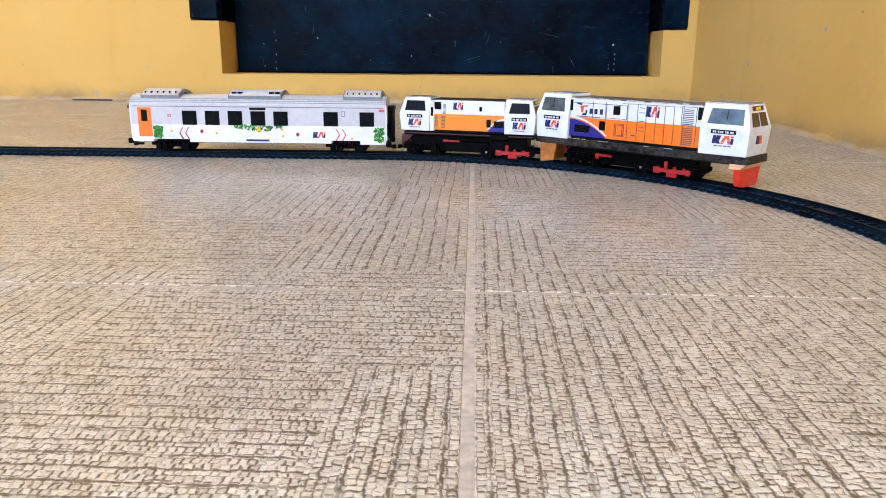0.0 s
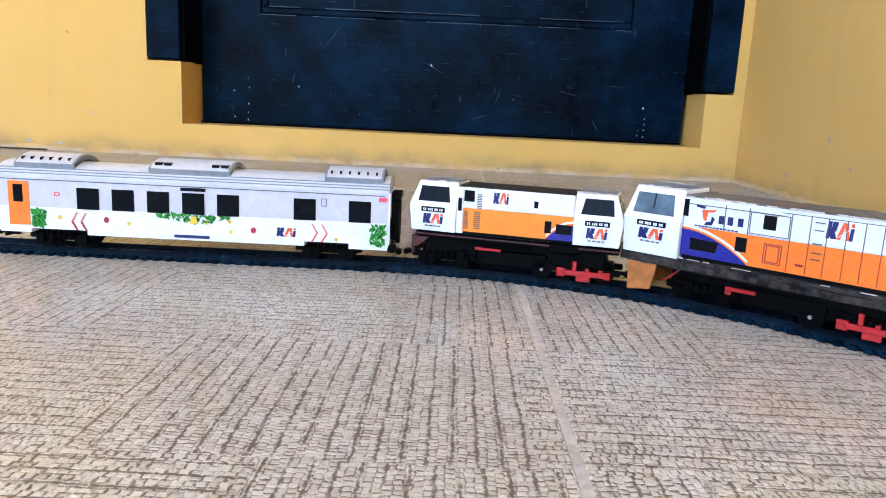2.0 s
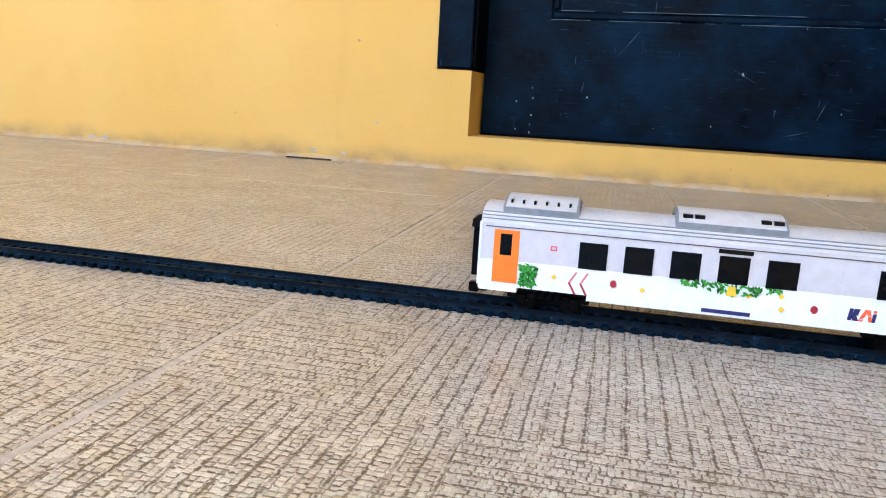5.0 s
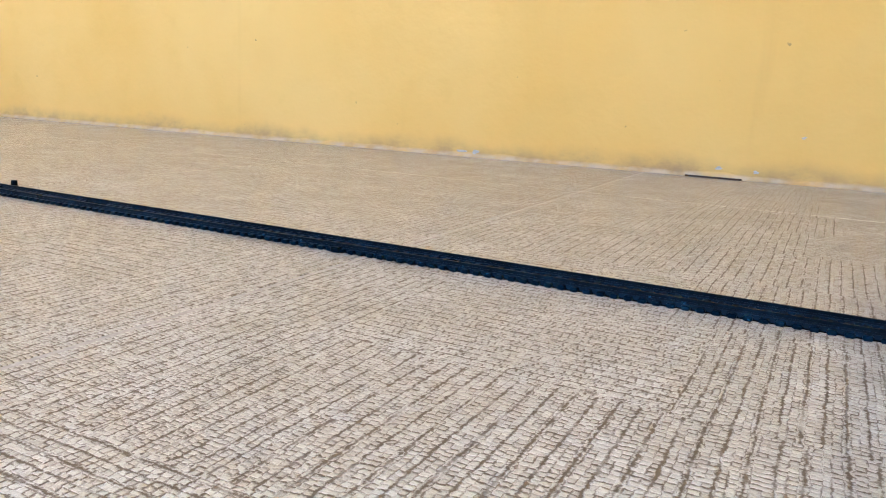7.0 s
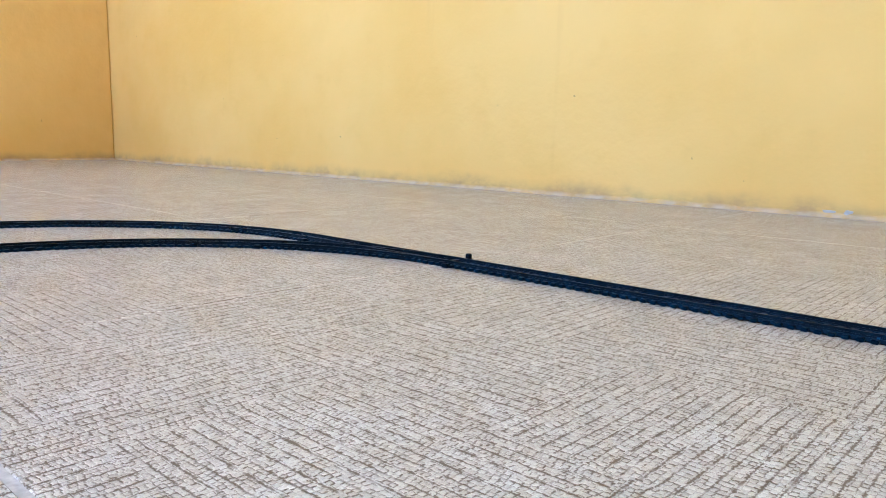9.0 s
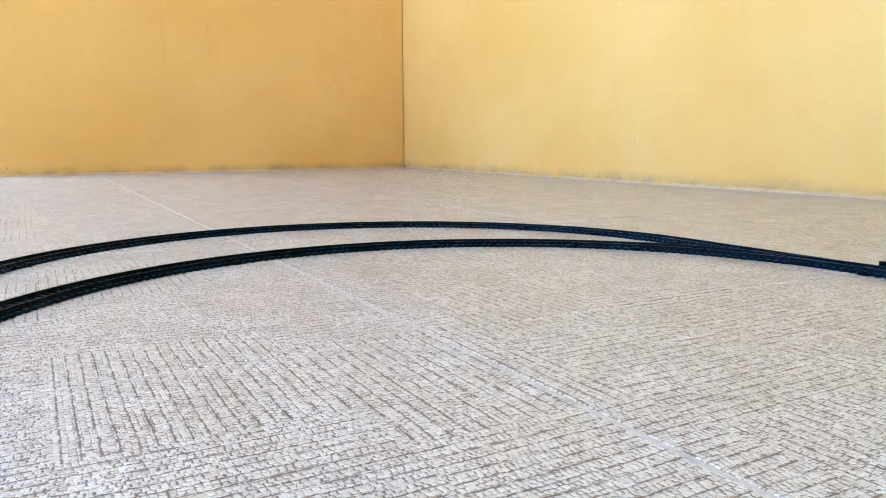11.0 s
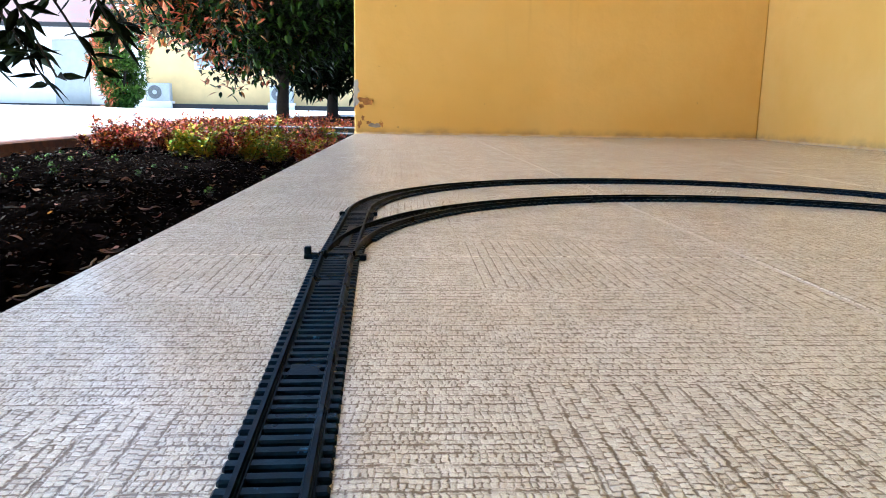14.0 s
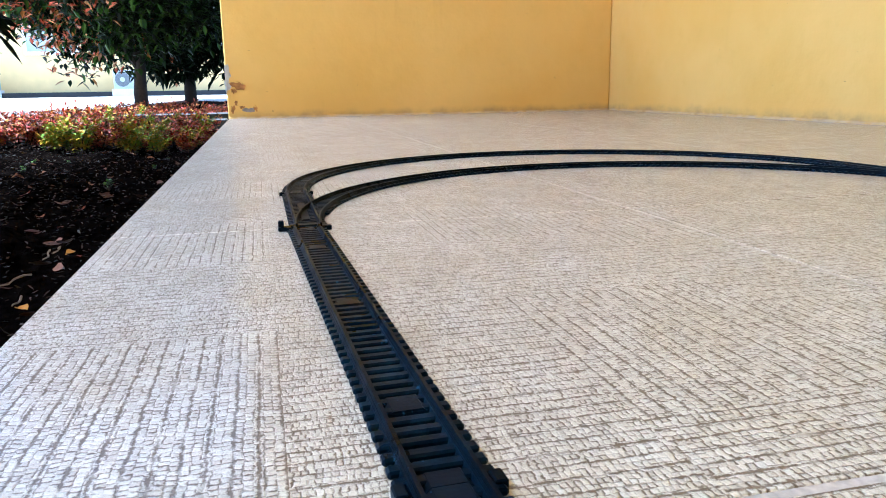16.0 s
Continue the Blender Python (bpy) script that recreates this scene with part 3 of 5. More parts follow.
def turnout(y, side, label):
    """A turnout whose toe is at XI, straight on to XO and curving off on the given side (1: towards +y)."""
    t = thing("toy_track_turnout", label, "toy track", group="toy railway track")
    st = straight(XI, XO, y, 12)
    cv = arc(XI, 270, 234) if side > 0 else arc(XI, 90, 126)
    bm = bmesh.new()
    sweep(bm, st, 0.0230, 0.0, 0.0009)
    part("track_bed", bm, BEDSHADE, t)
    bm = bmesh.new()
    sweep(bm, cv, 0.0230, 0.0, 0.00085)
    part("curved_bed", bm, BEDSHADE, t)
    for pts in (st, cv):
        for s in (-1, 1):
            bm = bmesh.new()
            q = pts
            sweep(bm, q, 0.0032, 0.0006, 0.0033 + (pts is cv) * 0.0001, s * GAUGE / 2)
            sweep(bm, q, 0.0018, 0.0031, RAIL + (pts is cv) * 0.0002, s * GAUGE / 2)
            part("rail", bm, TRACK, t)
    for x, yy, a in along(st, PITCH):
        put_shared("sleeper", SLEEPER, t, x, yy, a)
    for x, yy, a in along(cv, PITCH)[9:]:
        put_shared("sleeper", SLEEPER, t, x, yy, a, -0.0003)
    bm = boxes(((XI - 0.115, y - 0.003, 0.0015), (XI - 0.03, y + 0.003, 0.003)), bev=0.0005)
    part("switch_plate", bm, TRACK, t)
    bm = boxes(((XI - 0.009, y - 0.0135, 0.001), (XI - 0.003, y + 0.0135, 0.0036)), bev=0.0005)
    part("throw_bar", bm, TRACK, t)
    bm = boxes(((XI - 0.008, y - side * 0.0165 - 0.0052, 0), (XI - 0.001, y - side * 0.0165 + 0.0052, 0.0030)), ((XI - 0.0068, y - side * 0.0195 - 0.0020, 0.0026), (XI - 0.0022, y - side * 0.0195 + 0.0020, 0.0074)), bev=0.0006)
    part("throw_lever", bm, TRACK, t, "small black throw lever")
    for x in (XI, XO):
        for s in (-1, 1):
            put_shared("joint_clip", CLIP, t, x, y + s * 0.0142, 0)
    return t


def run(pts_of, edges, label):
    for a, b in zip(edges, edges[1:]):
        track_section(pts_of(a, b), label)


NS = 3
xs = [XI + (XA - XI) * i / NS for i in range(NS + 1)]
run(lambda a, b: straight(a, b, YN, 8), xs, "straight black plastic toy railway track on the tiles")
def south(a, b, n=12):
    """The south straight swings a little off line towards the middle."""
    def y(x):
        f = (x - XI) / 0.42
        return YSO - 0.0018 + (0.0145 * f if f < 1 else 0.0145 * (XA - x) / (XA - XI - 0.42))
    out = []
    for i in range(n):
        x = a + (b - a) * i / (n - 1)
        out.append((x, y(x), math.atan2(y(x + 0.002) - y(x - 0.002), 0.004)))
    return out


for a, b in zip(xs, xs[1:]):
    track_section(south(a, b), "straight black plastic toy railway track near the porch edge")
five = [90 - 36 * i for i in range(6)]
run(lambda a, b: arc(XA, a, b), five, "curved black plastic toy railway track below the door")
run(lambda a, b: arc(XI, a, b), [126, 162, 198, 234], "curved black plastic toy track of the inner loop")
run(lambda a, b: arc(XO, a, b), [90, 126, 162, 198, 234, 270], "curved black plastic toy track of the outer loop")
turnout(YN, -1, "black plastic toy turnout joining the inner and outer loop")
turnout(YSO, 1, "black plastic toy turnout with a throw lever beside it")


# ---------------------------------------------------------------- the train
SIZE = 0.94


def on_track(s):
    """Centre line s metres past the start of the east curve, with the heading."""
    if s <= 0:
        return XA + s, YN, 0.0
    a = s / R
    return XA + R * math.sin(a), CY + R * math.cos(a), -a


def vehicle_pose(s, half, mid=0.0):
    """A vehicle whose bogies run half a wheelbase before and behind mid, its origin at s."""
    x0, y0, _ = on_track(s + mid * SIZE - half)
    x1, y1, _ = on_track(s + mid * SIZE + half)
    return Matrix.Translation(((x0 + x1) / 2, (y0 + y1) / 2, RAIL - 0.0078 * SIZE)) @ Matrix.Rotation(math.atan2(y1 - y0, x1 - x0), 4, 'Z') @ Matrix.Scale(SIZE, 4) @ Matrix.Translation((-mid, 0, 0))


def plate(bm, pts, side, y, d=0.0003):
    """A flat piece on a vehicle's side at y, from (x, z) points; side -1 or 1."""
    prism(bm, pts, 1, side * (y - 0.0004), side * (y + d))


def rect(x0, x1, z0, z1):
    return [(x0, z0), (x1, z0), (x1, z1), (x0, z1)]


def slanted(pts, y0, z0, y1, z1):
    """(x, y, z) places on a leaning side panel between the heights z0 and z1."""
    return [(x, y0 + (y1 - y0) * (z - z0) / (z1 - z0), z) for x, z in pts]


def quad3(bm, pts, out, d=0.0003):
    """A thin plate through 3D points, lifted d along out."""
    o = Vector(out).normalized()
    lo, hi = [bm.verts.new(Vector(p) - o * 0.0003) for p in pts], [bm.verts.new(Vector(p) + o * d) for p in pts]
    n = len(pts)
    bm.faces.new(hi)
    bm.faces.new(lo[::-1])
    for i in range(n):
        bm.faces.new((lo[i], lo[(i + 1) % n], hi[(i + 1) % n], hi[i]))
    bmesh.ops.recalc_face_normals(bm, faces=bm.faces)


def mark(parent, side, y, x, z, w, h):
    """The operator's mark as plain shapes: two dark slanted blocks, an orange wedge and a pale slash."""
    k = -side
    bm = bmesh.new()
    def X(f):
        return x + k * (f - 0.5) * w
    def strip(f0, f1, lean, z0=0.0, z1=1.0):
        plate(bm, [(X(f0), z + h * z0), (X(f1), z + h * z0), (X(f1 + lean), z + h * z1), (X(f0 + lean), z + h * z1)], side, y)
    strip(0.02, 0.15, 0.05)
    strip(0.17, 0.36, 0.06, 0.45, 1.0)
    strip(0.20, 0.40, -0.1, 0.0, 0.5)
    strip(0.83, 0.95, 0.03, 0.0, 0.72)
    part("emblem_dark", bm, INK, parent, "dark blue emblem blocks")
    bm = bmesh.new()
    plate(bm, [(X(0.38), z), (X(0.52), z), (X(0.66), z + h * 0.75), (X(0.74), z), (X(0.86), z), (X(0.76), z + h), (X(0.58), z + h)], side, y)
    plate(bm, [(X(0.86), z + h * 0.8), (X(0.97), z + h * 0.8), (X(0.97), z + h), (X(0.87), z + h)], side, y)
    part("emblem_orange", bm, LOGO, parent, "orange emblem wedge")
    bm = bmesh.new()
    plate(bm, [(X(0.40), z + h * 0.10), (X(0.46), z + h * 0.12), (X(0.90), z + h * 0.72), (X(0.84), z + h * 0.66)], side, y, 0.0005)
    part("emblem_slash", bm, WHITE, parent)


def bars(parent, side, y, x, z, w, h, n, material, name, seed):
    """Illegible small writing as short bars."""
    r = random.Random(seed)
    bm = bmesh.new()
    u = x - w / 2
    groups = (2, 3, 2, 2) if n == 9 else (n,)
    g = w / (n + 0.6 * (len(groups) - 1))
    for count in groups:
        for i in range(count):
            plate(bm, rect(u + g * 0.14, u + g * r.uniform(0.74, 0.88), z + h * r.uniform(0, 0.06), z + h * r.uniform(0.93, 1.0)), side, y, 0.0005)
            u += g
        u += g * 0.6
    part(name, bm, material, parent)


def wheels(parent, xs, r=0.0047, rail=0.0078):
    for x in xs:
        for s in (-1, 1):
            bm = bmesh.new()
            cyl(bm, (x, s * 0.0091, rail + r), r, 0.0022, 1, 20)
            cyl(bm, (x, s * 0.0082, rail + r), r + 0.0007, 0.0008, 1, 20)
            w = part("wheel", bm, UNDER, parent)
            bm = bmesh.new()
            cyl(bm, (x, s * 0.0104, rail + r), 0.0011, 0.0009, 1, 10)
            part("hub", bm, STEEL, w, "bright metal hub")


def bogie(parent, x, red, w=0.0115):
    """A moulded four-wheel bogie; red adds the red side frame."""
    bm = boxes(((x - 0.016, -0.0062, 0.0115), (x + 0.016, 0.0062, 0.0195)), ((x - 0.021, -w + 0.0005, 0.0135), (x + 0.021, -w + 0.0022, 0.0172)), ((x - 0.021, w - 0.0022, 0.0135), (x + 0.021, w - 0.0005, 0.0172)), bev=0.0006)
    for s in (-1, 1):
        for dx in (-0.0135, 0.0135):
            box(bm, (x + dx - 0.0028, s * w - 0.0016, 0.0105), (x + dx + 0.0028, s * w + 0.0016, 0.0165), 0.0006)
        for dx in (-0.006, -0.002, 0.002, 0.006):
            cyl(bm, (x + dx, s * w, 0.0165), 0.0013, 0.0034, 2, 8)
    b = part("bogie", bm, UNDER, parent)
    wheels(b, (x - 0.0115, x + 0.0115))
    if red:
        for s in (-1, 1):
            bm = bmesh.new()
            y = s * (w + 0.0014)
            for lo, hi in (((-0.0155, 0.0122), (0.0155, 0.0152)), ((-0.0158, 0.0112), (-0.0105, 0.0162)), ((-0.0042, 0.009), (0.0042, 0.0125)), ((-0.0068, 0.0152), (-0.0042, 0.0208)), ((0.0008, 0.0152), (0.0032, 0.0172)), ((0.0085, 0.0152), (0.0112, 0.0168)), ((0.0115, 0.0116), (0.0156, 0.0158))):
                box(bm, (x + lo[0], y - 0.0011, lo[1]), (x + hi[0], y + 0.0011, hi[1]), 0.0004)
            cyl(bm, (x - 0.013, y, 0.0137), 0.0014, 0.0034, 1, 10)
            cyl(bm, (x + 0.0005, y, 0.0112), 0.0016, 0.0034, 1, 10)
            part("red_side_frame", bm, REDP, b, "red moulded side frame")
    return b


def cab(parent, x0, x1, zb, zt, w, nose, seed, glass, name="cab"):
    """A card cab; nose 1: front at x1, -1: front at x0. Sides lean in above the belt, the front leans back."""
    belt = zb + (zt - zb) * 0.53
    top = w - 0.0042
    xf, xr = (x1, x0) if nose > 0 else (x0, x1)
    xm = xf - nose * 0.0014
    xt = xf - nose * 0.0048
    r = random.Random(seed)
    bm = bmesh.new()
    def v(x, y, z):
        return bm.verts.new((x + r.uniform(-0.0002, 0.0002), y + r.uniform(-0.00025, 0.00025), z + r.uniform(-0.0002, 0.0002)))
    lv = [(zb, w, xm), (belt, w + 0.0004, xf), (zt, top, xt)]
    rows = []
    for z, y, x in lv:
        rows.append([v(xr, -y, z), v(x, -y, z), v(x, y, z), v(xr, y, z)])
    for p, q in zip(rows, rows[1:]):
        for i in range(4):
            bm.faces.new((p[i], p[(i + 1) % 4], q[(i + 1) % 4], q[i]))
    bm.faces.new(rows[0][::-1])
    bm.faces.new(rows[-1])
    bmesh.ops.recalc_face_normals(bm, faces=bm.faces)
    bmesh.ops.bevel(bm, geom=bm.edges[:], offset=0.0003, segments=1, affect='EDGES')
    c = part(name, bm, WHITE, parent, "white printed card cab")
    L = abs(x1 - x0)
    # side windows on the leaning panels, with a mullion
    for s in (-1, 1):
        lo, hi = belt + (zt - belt) * 0.16, belt + (zt - belt) * 0.80
        a, b = xr + nose * L * 0.13, xt - nose * L * 0.02
        b2 = b - nose * 0.0012
        bm = bmesh.new()
        quad3(bm, [(p[0], s * p[1], p[2]) for p in slanted([(a, lo), (b, lo), (b2, hi), (a + nose * 0.0018, hi)], w + 0.0004, belt, top, zt)], (0, s, 0.26))
        win = part("side_window", bm, glass, c, "glossy printed side window")
        m = a + (b - a) * 0.52
        bm = bmesh.new()
        quad3(bm, [(p[0], s * p[1], p[2]) for p in slanted([(m, lo + 0.003), (m + 0.0005, lo + 0.003), (m + 0.0005, hi), (m, hi)], w + 0.0004, belt, top, zt)], (0, s, 0.26), 0.0006)
        part("mullion", bm, BLACKINK, win)
        # number strip as bars, mark and small writing below
        mid = (xm + xr) / 2 + nose * 0.0002
        bm = bmesh.new()
        plate(bm, rect(mid - L * 0.25, mid + L * 0.25, belt - 0.0040, belt - 0.0010), s, w + 0.0006)
        strip = part("number_strip", bm, BLACKINK, c, "black strip with pale bars")
        bars(strip, s, w + 0.0007, mid, belt - 0.0034, L * 0.43, 0.0016, 9, WHITE, "pale_bar", seed + 3)
        mark(c, s, w + 0.0005, mid, belt - 0.0112, L * 0.45, 0.0060)
        bars(c, s, w + 0.0005, mid, belt - 0.0131, L * 0.34, 0.0008, 9, LINE, "small_bar", seed + 5)
    # front face: two windows, head lamp strip and small mark
    slope = (xt - xf) / (zt - belt)
    lo, hi = belt + 0.0018, zt - 0.0058
    for s in (-1, 1):
        bm = bmesh.new()
        quad3(bm, [(xf + slope * (z - belt), s * y, z) for y, z in ((0.0010, lo), (0.0132, lo), (0.0112, hi), (0.0010, hi))], (nose, 0, 0.2))
        part("front_window", bm, BROWNGLASS, c, "brown printed front window")
    bm = bmesh.new()
    quad3(bm, [(xf + slope * (z - belt), y, z) for y, z in ((-0.009, zt - 0.0044), (0.009, zt - 0.0044), (0.0085, zt - 0.0012), (-0.0085, zt - 0.0012))], (nose, 0, 0.2))
    lamp = part("lamp_strip", bm, BROWNGLASS, c)
    bm = bmesh.new()
    for s in (-1, 1):
        quad3(bm, [(xf + slope * (z - belt), s * y, z) for y, z in ((0.0006, zt - 0.0038), (0.0036, zt - 0.0038), (0.0036, zt - 0.0018), (0.0006, zt - 0.0018))], (nose, 0, 0.2), 0.0006)
    part("lamp_print", bm, YELLOW, lamp, "yellow printed lamp")
    bm = bmesh.new()
    zz = (zb + belt) / 2 - 0.001
    xx = (xm + xf) / 2
    for y0, y1 in ((-0.005, -0.0032), (-0.0028, -0.0012)):
        quad3(bm, [(xx, y0, zz), (xx, y1, zz), (xx, y1, zz + 0.006), (xx, y0, zz + 0.006)], (nose, 0, 0), 0.0008)
    part("emblem_dark", bm, INK, c)
    bm = bmesh.new()
    quad3(bm, [(xx, -0.0006, zz), (xx, 0.0035, zz), (xx, 0.0028, zz + 0.006), (xx, 0.0006, zz + 0.006)], (nose, 0, 0), 0.0008)
    part("emblem_orange", bm, LOGO, c)
    # roof sheet with worn edge
    bm = bmesh.new()
    box(bm, (min(xr, xt) + 0.0008, -top + 0.0008, zt - 0.0002), (max(xr, xt) - 0.0008, top - 0.0008, zt + 0.0006), 0.0002)
    part("cab_roof", bm, UNITGREY, c, "scuffed grey cab roof")
    bm = bmesh.new()
    for s in (-1, 1):
        n = 9
        for i in range(n):
            a, b = xr + (xt - xr) * i / n, xr + (xt - xr) * (i + 0.9) / n
            box(bm, (min(a, b), s * (top - 0.0002) - 0.0004, zt - 0.0003), (max(a, b), s * (top - 0.0002) + 0.0004, zt + r.uniform(0.0003, 0.0011)))
    part("torn_edge", bm, TORN, c, "pale torn card edge")["kind"] = "stuff"
    return c


def grille(parent, side, y, x0, x1, z0, z1, n, name="grille_slat"):
    for i in range(n):
        z = z0 + (z1 - z0) * i / n
        bm = bmesh.new()
        plate(bm, rect(x0, x1, z, z + (z1 - z0) / n * 0.42), side, y, 0.0004)
        part(name, bm, LINE, parent)


def outline(bm, side, y, x0, x1, z0, z1, t=0.00035):
    for r in (rect(x0, x1, z0, z0 + t), rect(x0, x1, z1 - t, z1), rect(x0, x0 + t, z0 + t, z1 - t), rect(x1 - t, x1, z0 + t, z1 - t)):
        plate(bm, r, side, y, 0.00035)


def swoosh(parent, side, y, x0, x1, z0, z1, k):
    """Blue corner with an orange and a white arc sweeping down from the belt."""
    def arcpts(h0, h1, n=9):
        out = []
        for i in range(n):
            f = i / (n - 1)
            out.append((x0 + k * (x1 - x0) * f, z0 + (z1 - z0) * (h0 + (h1 - h0) * f * f)))
        return out
    bm = bmesh.new()
    top = arcpts(0.92, 0.01)
    plate(bm, [(top[0][0], z0)] + [(top[-1][0], z0)] + top[::-1], side, y, 0.00045)
    part("blue_corner", bm, BLUE, parent, "deep blue corner print")
    for off, wd, material, name in ((0.0, 0.0011, ORANGE, "orange_arc"), (0.0011, 0.0013, WHITE, "white_arc")):
        bm = bmesh.new()
        plate(bm, [(x, z + off) for x, z in top] + [(x, z + off + wd) for x, z in top[::-1]], side, y, 0.0005)
        part(name, bm, material, parent)


def coupling(parent, x, k):
    bm = boxes(((min(x, x + k * 0.009), -0.0012, 0.0125), (max(x, x + k * 0.009), 0.0012, 0.0148)), ((min(x + k * 0.006, x + k * 0.009), -0.003, 0.0118), (max(x + k * 0.006, x + k * 0.009), 0.003, 0.0152)), bev=0.0004)
    part("coupling", bm, UNDER, parent)


def big_locomotive(m):
    t = thing("toy_locomotive", "long white and orange card toy locomotive with blue corner, worn edges", "toy train", m)
    H = 0.096
    bm = bmesh.new()
    r = random.Random(21)
    n = 26
    for lo, hi, yy in ((0.0254, 0.0288, 0.0172), (0.0289, 0.0312, 0.0166)):
        edge = [(-H + 2 * H * i / n, hi + r.uniform(-0.0003, 0.0004)) for i in range(n + 1)]
        prism(bm, edge + [(H - 2 * H * i / n, lo + r.uniform(-0.0003, 0.0003)) for i in range(n + 1)], 1, -yy, yy)
    part("deck", bm, DECKCARD, t, "scuffed dark layered card deck")
    part("under_deck", boxes(((-H + 0.004, -0.0160, 0.0244), (H - 0.004, 0.0160, 0.0256))), DARKCARD, t)
    bm = bmesh.new()
    for s in (-1, 1):
        x = -0.062
        while x < 0.066:
            d = r.uniform(0.003, 0.011)
            if r.random() < 0.4:
                box(bm, (x, s * 0.0164 - 0.0005, 0.0310 + r.uniform(0, 0.0004)), (x + d, s * 0.0164 + 0.0005, 0.0314 + r.uniform(0, 0.0005)))
            x += d + r.uniform(0.0005, 0.003)
    part("torn_edge", bm, TORN, t, "pale torn card edge")["kind"] = "stuff"
    y, zb, zs, zt = 0.0152, 0.0338, 0.0496, 0.0655
    X0, X1 = -0.0610, 0.0578
    part("plinth", boxes(((X0, -0.0135, 0.031), (X1, 0.0135, zb + 0.001))), DARKCARD, t)
    low = part("hood_lower", boxes(((X0, -y, zb), (X1, y, zs))), ORANGE, t, "orange lower hood side")
    up = part("hood_upper", boxes(((X0, -y, zs), (X1, y, zt)), bev=0.0004), WHITE, t, "white upper hood side")
    bm = bmesh.new()
    n = 20
    prism(bm, [(X0 + (X1 - X0) * i / n, zt + r.uniform(0.0002, 0.0008)) for i in range(n + 1)] + [(X1, zt - 0.0003), (X0, zt - 0.0003)], 1, -y - 0.0002, y + 0.0002)
    part("hood_roof", bm, WORNROOF, t, "scuffed dark roof sheet with wavy edge")
    bm = bmesh.new()
    for s in (-1, 1):
        for i in range(22):
            a = X0 + (X1 - X0) * i / 22
            if r.random() < 0.75:
                box(bm, (a, s * (y + 0.0001) - 0.0004, zt - 0.0004), (a + 0.0052, s * (y + 0.0001) + 0.0004, zt + r.uniform(0.0002, 0.0009)))
    part("torn_edge", bm, TORN, t, "pale torn card edge")["kind"] = "stuff"
    for s in (-1, 1):
        k = 1 if s < 0 else -1
        def X(f):
            return (X0 if k > 0 else X1) + k * (X1 - X0) * f
        def span(f0, f1):
            return min(X(f0), X(f1)), max(X(f0), X(f1))
        bm = bmesh.new()
        for f in (0.19, 0.295, 0.47, 0.545, 0.61, 0.68, 0.745, 0.81, 0.875):
            plate(bm, rect(X(f) - 0.00018, X(f) + 0.00018, zs, zt - 0.0022), s, y, 0.00035)
        plate(bm, rect(*span(0.0, 0.43), zt - 0.0040, zt - 0.0036), s, y, 0.00035)
        plate(bm, rect(*span(0.43, 0.86), zt - 0.0024, zt - 0.0021), s, y, 0.00035)
        outline(bm, s, y, *span(0.30, 0.465), zs + 0.001, zt - 0.0038)
        outline(bm, s, y, *span(0.862, 0.965), zs, zt - 0.0016)
        part("panel_line", bm, LINE, up)
        bm = bmesh.new()
        for f in (0.47, 0.545, 0.61, 0.68, 0.745, 0.81, 0.875, 0.965):
            plate(bm, rect(X(f) - 0.00015, X(f) + 0.00015, zb + 0.0008, zs), s, y, 0.00035)
        outline(bm, s, y, *span(0.37, 0.445), zb + 0.0028, zs - 0.0028, 0.0004)
        outline(bm, s, y, *span(0.38, 0.435), zb + 0.0036, zs - 0.0036, 0.0004)
        part("panel_line", bm, CRIMSON, low)
        bm = bmesh.new()
        plate(bm, rect(*span(0.358, 0.41), zs + 0.0042, zt - 0.0046), s, y, 0.0005)
        part("hood_window", bm, BLACKINK, up, "small black hood window")
        bm = bmesh.new()
        plate(bm, rect(*span(0.25, 0.297), zs - 0.0092, zs - 0.0018), s, y, 0.0006)
        part("hood_vent", bm, BLACKINK, low)
        bm = bmesh.new()
        for f, z in ((0.565, zt - 0.005), (0.565, zt - 0.0088), (0.565, zs + 0.0005), (0.565, zs - 0.004), (0.565, zs - 0.0072)):
            plate(bm, rect(*span(f - 0.004, f + 0.032), z, z + 0.0005), s, y, 0.0007)
        part("grab_iron", bm, LINE, up, "thin printed grab irons")
        bm = bmesh.new()
        plate(bm, rect(*span(0.505, 0.535), zb + 0.0042, zb + 0.0053), s, y, 0.0005)
        part("door_pull", bm, CRIMSON, low)
        grille(up, s, y, *span(0.88, 0.945), zs + 0.0008, zt - 0.0028, 9)
        grille(low, s, y, *span(0.87, 0.945), zb + 0.0015, zs - 0.0008, 10)
        swoosh(low, s, y, X(0.0), X(0.0) + (X(0.31) - X(0.0)), zb, zs - 0.0004, 1)
        bm = bmesh.new()
        plate(bm, [(X(0.045), zb + 0.0035), (X(0.165), zb + 0.0035), (X(0.175), zb + 0.0092), (X(0.045), zb + 0.0098)], s, y, 0.0007)
        part("side_vent", bm, BLACKINK, low)
        mark(up, s, y, X(0.655), zs + 0.0044, 0.0125, 0.0082)
        # anniversary device: blue and orange strokes
        bm = bmesh.new()
        plate(bm, [(X(0.055), zt - 0.0038), (X(0.10), zt - 0.0042), (X(0.095), zt - 0.0056), (X(0.06), zt - 0.005)], s, y, 0.0006)
        plate(bm, [(X(0.10), zs + 0.0018), (X(0.135), zs + 0.0022), (X(0.145), zs + 0.0055), (X(0.132), zs + 0.0068), (X(0.13), zs + 0.004), (X(0.11), zs + 0.0035)], s, y, 0.0006)
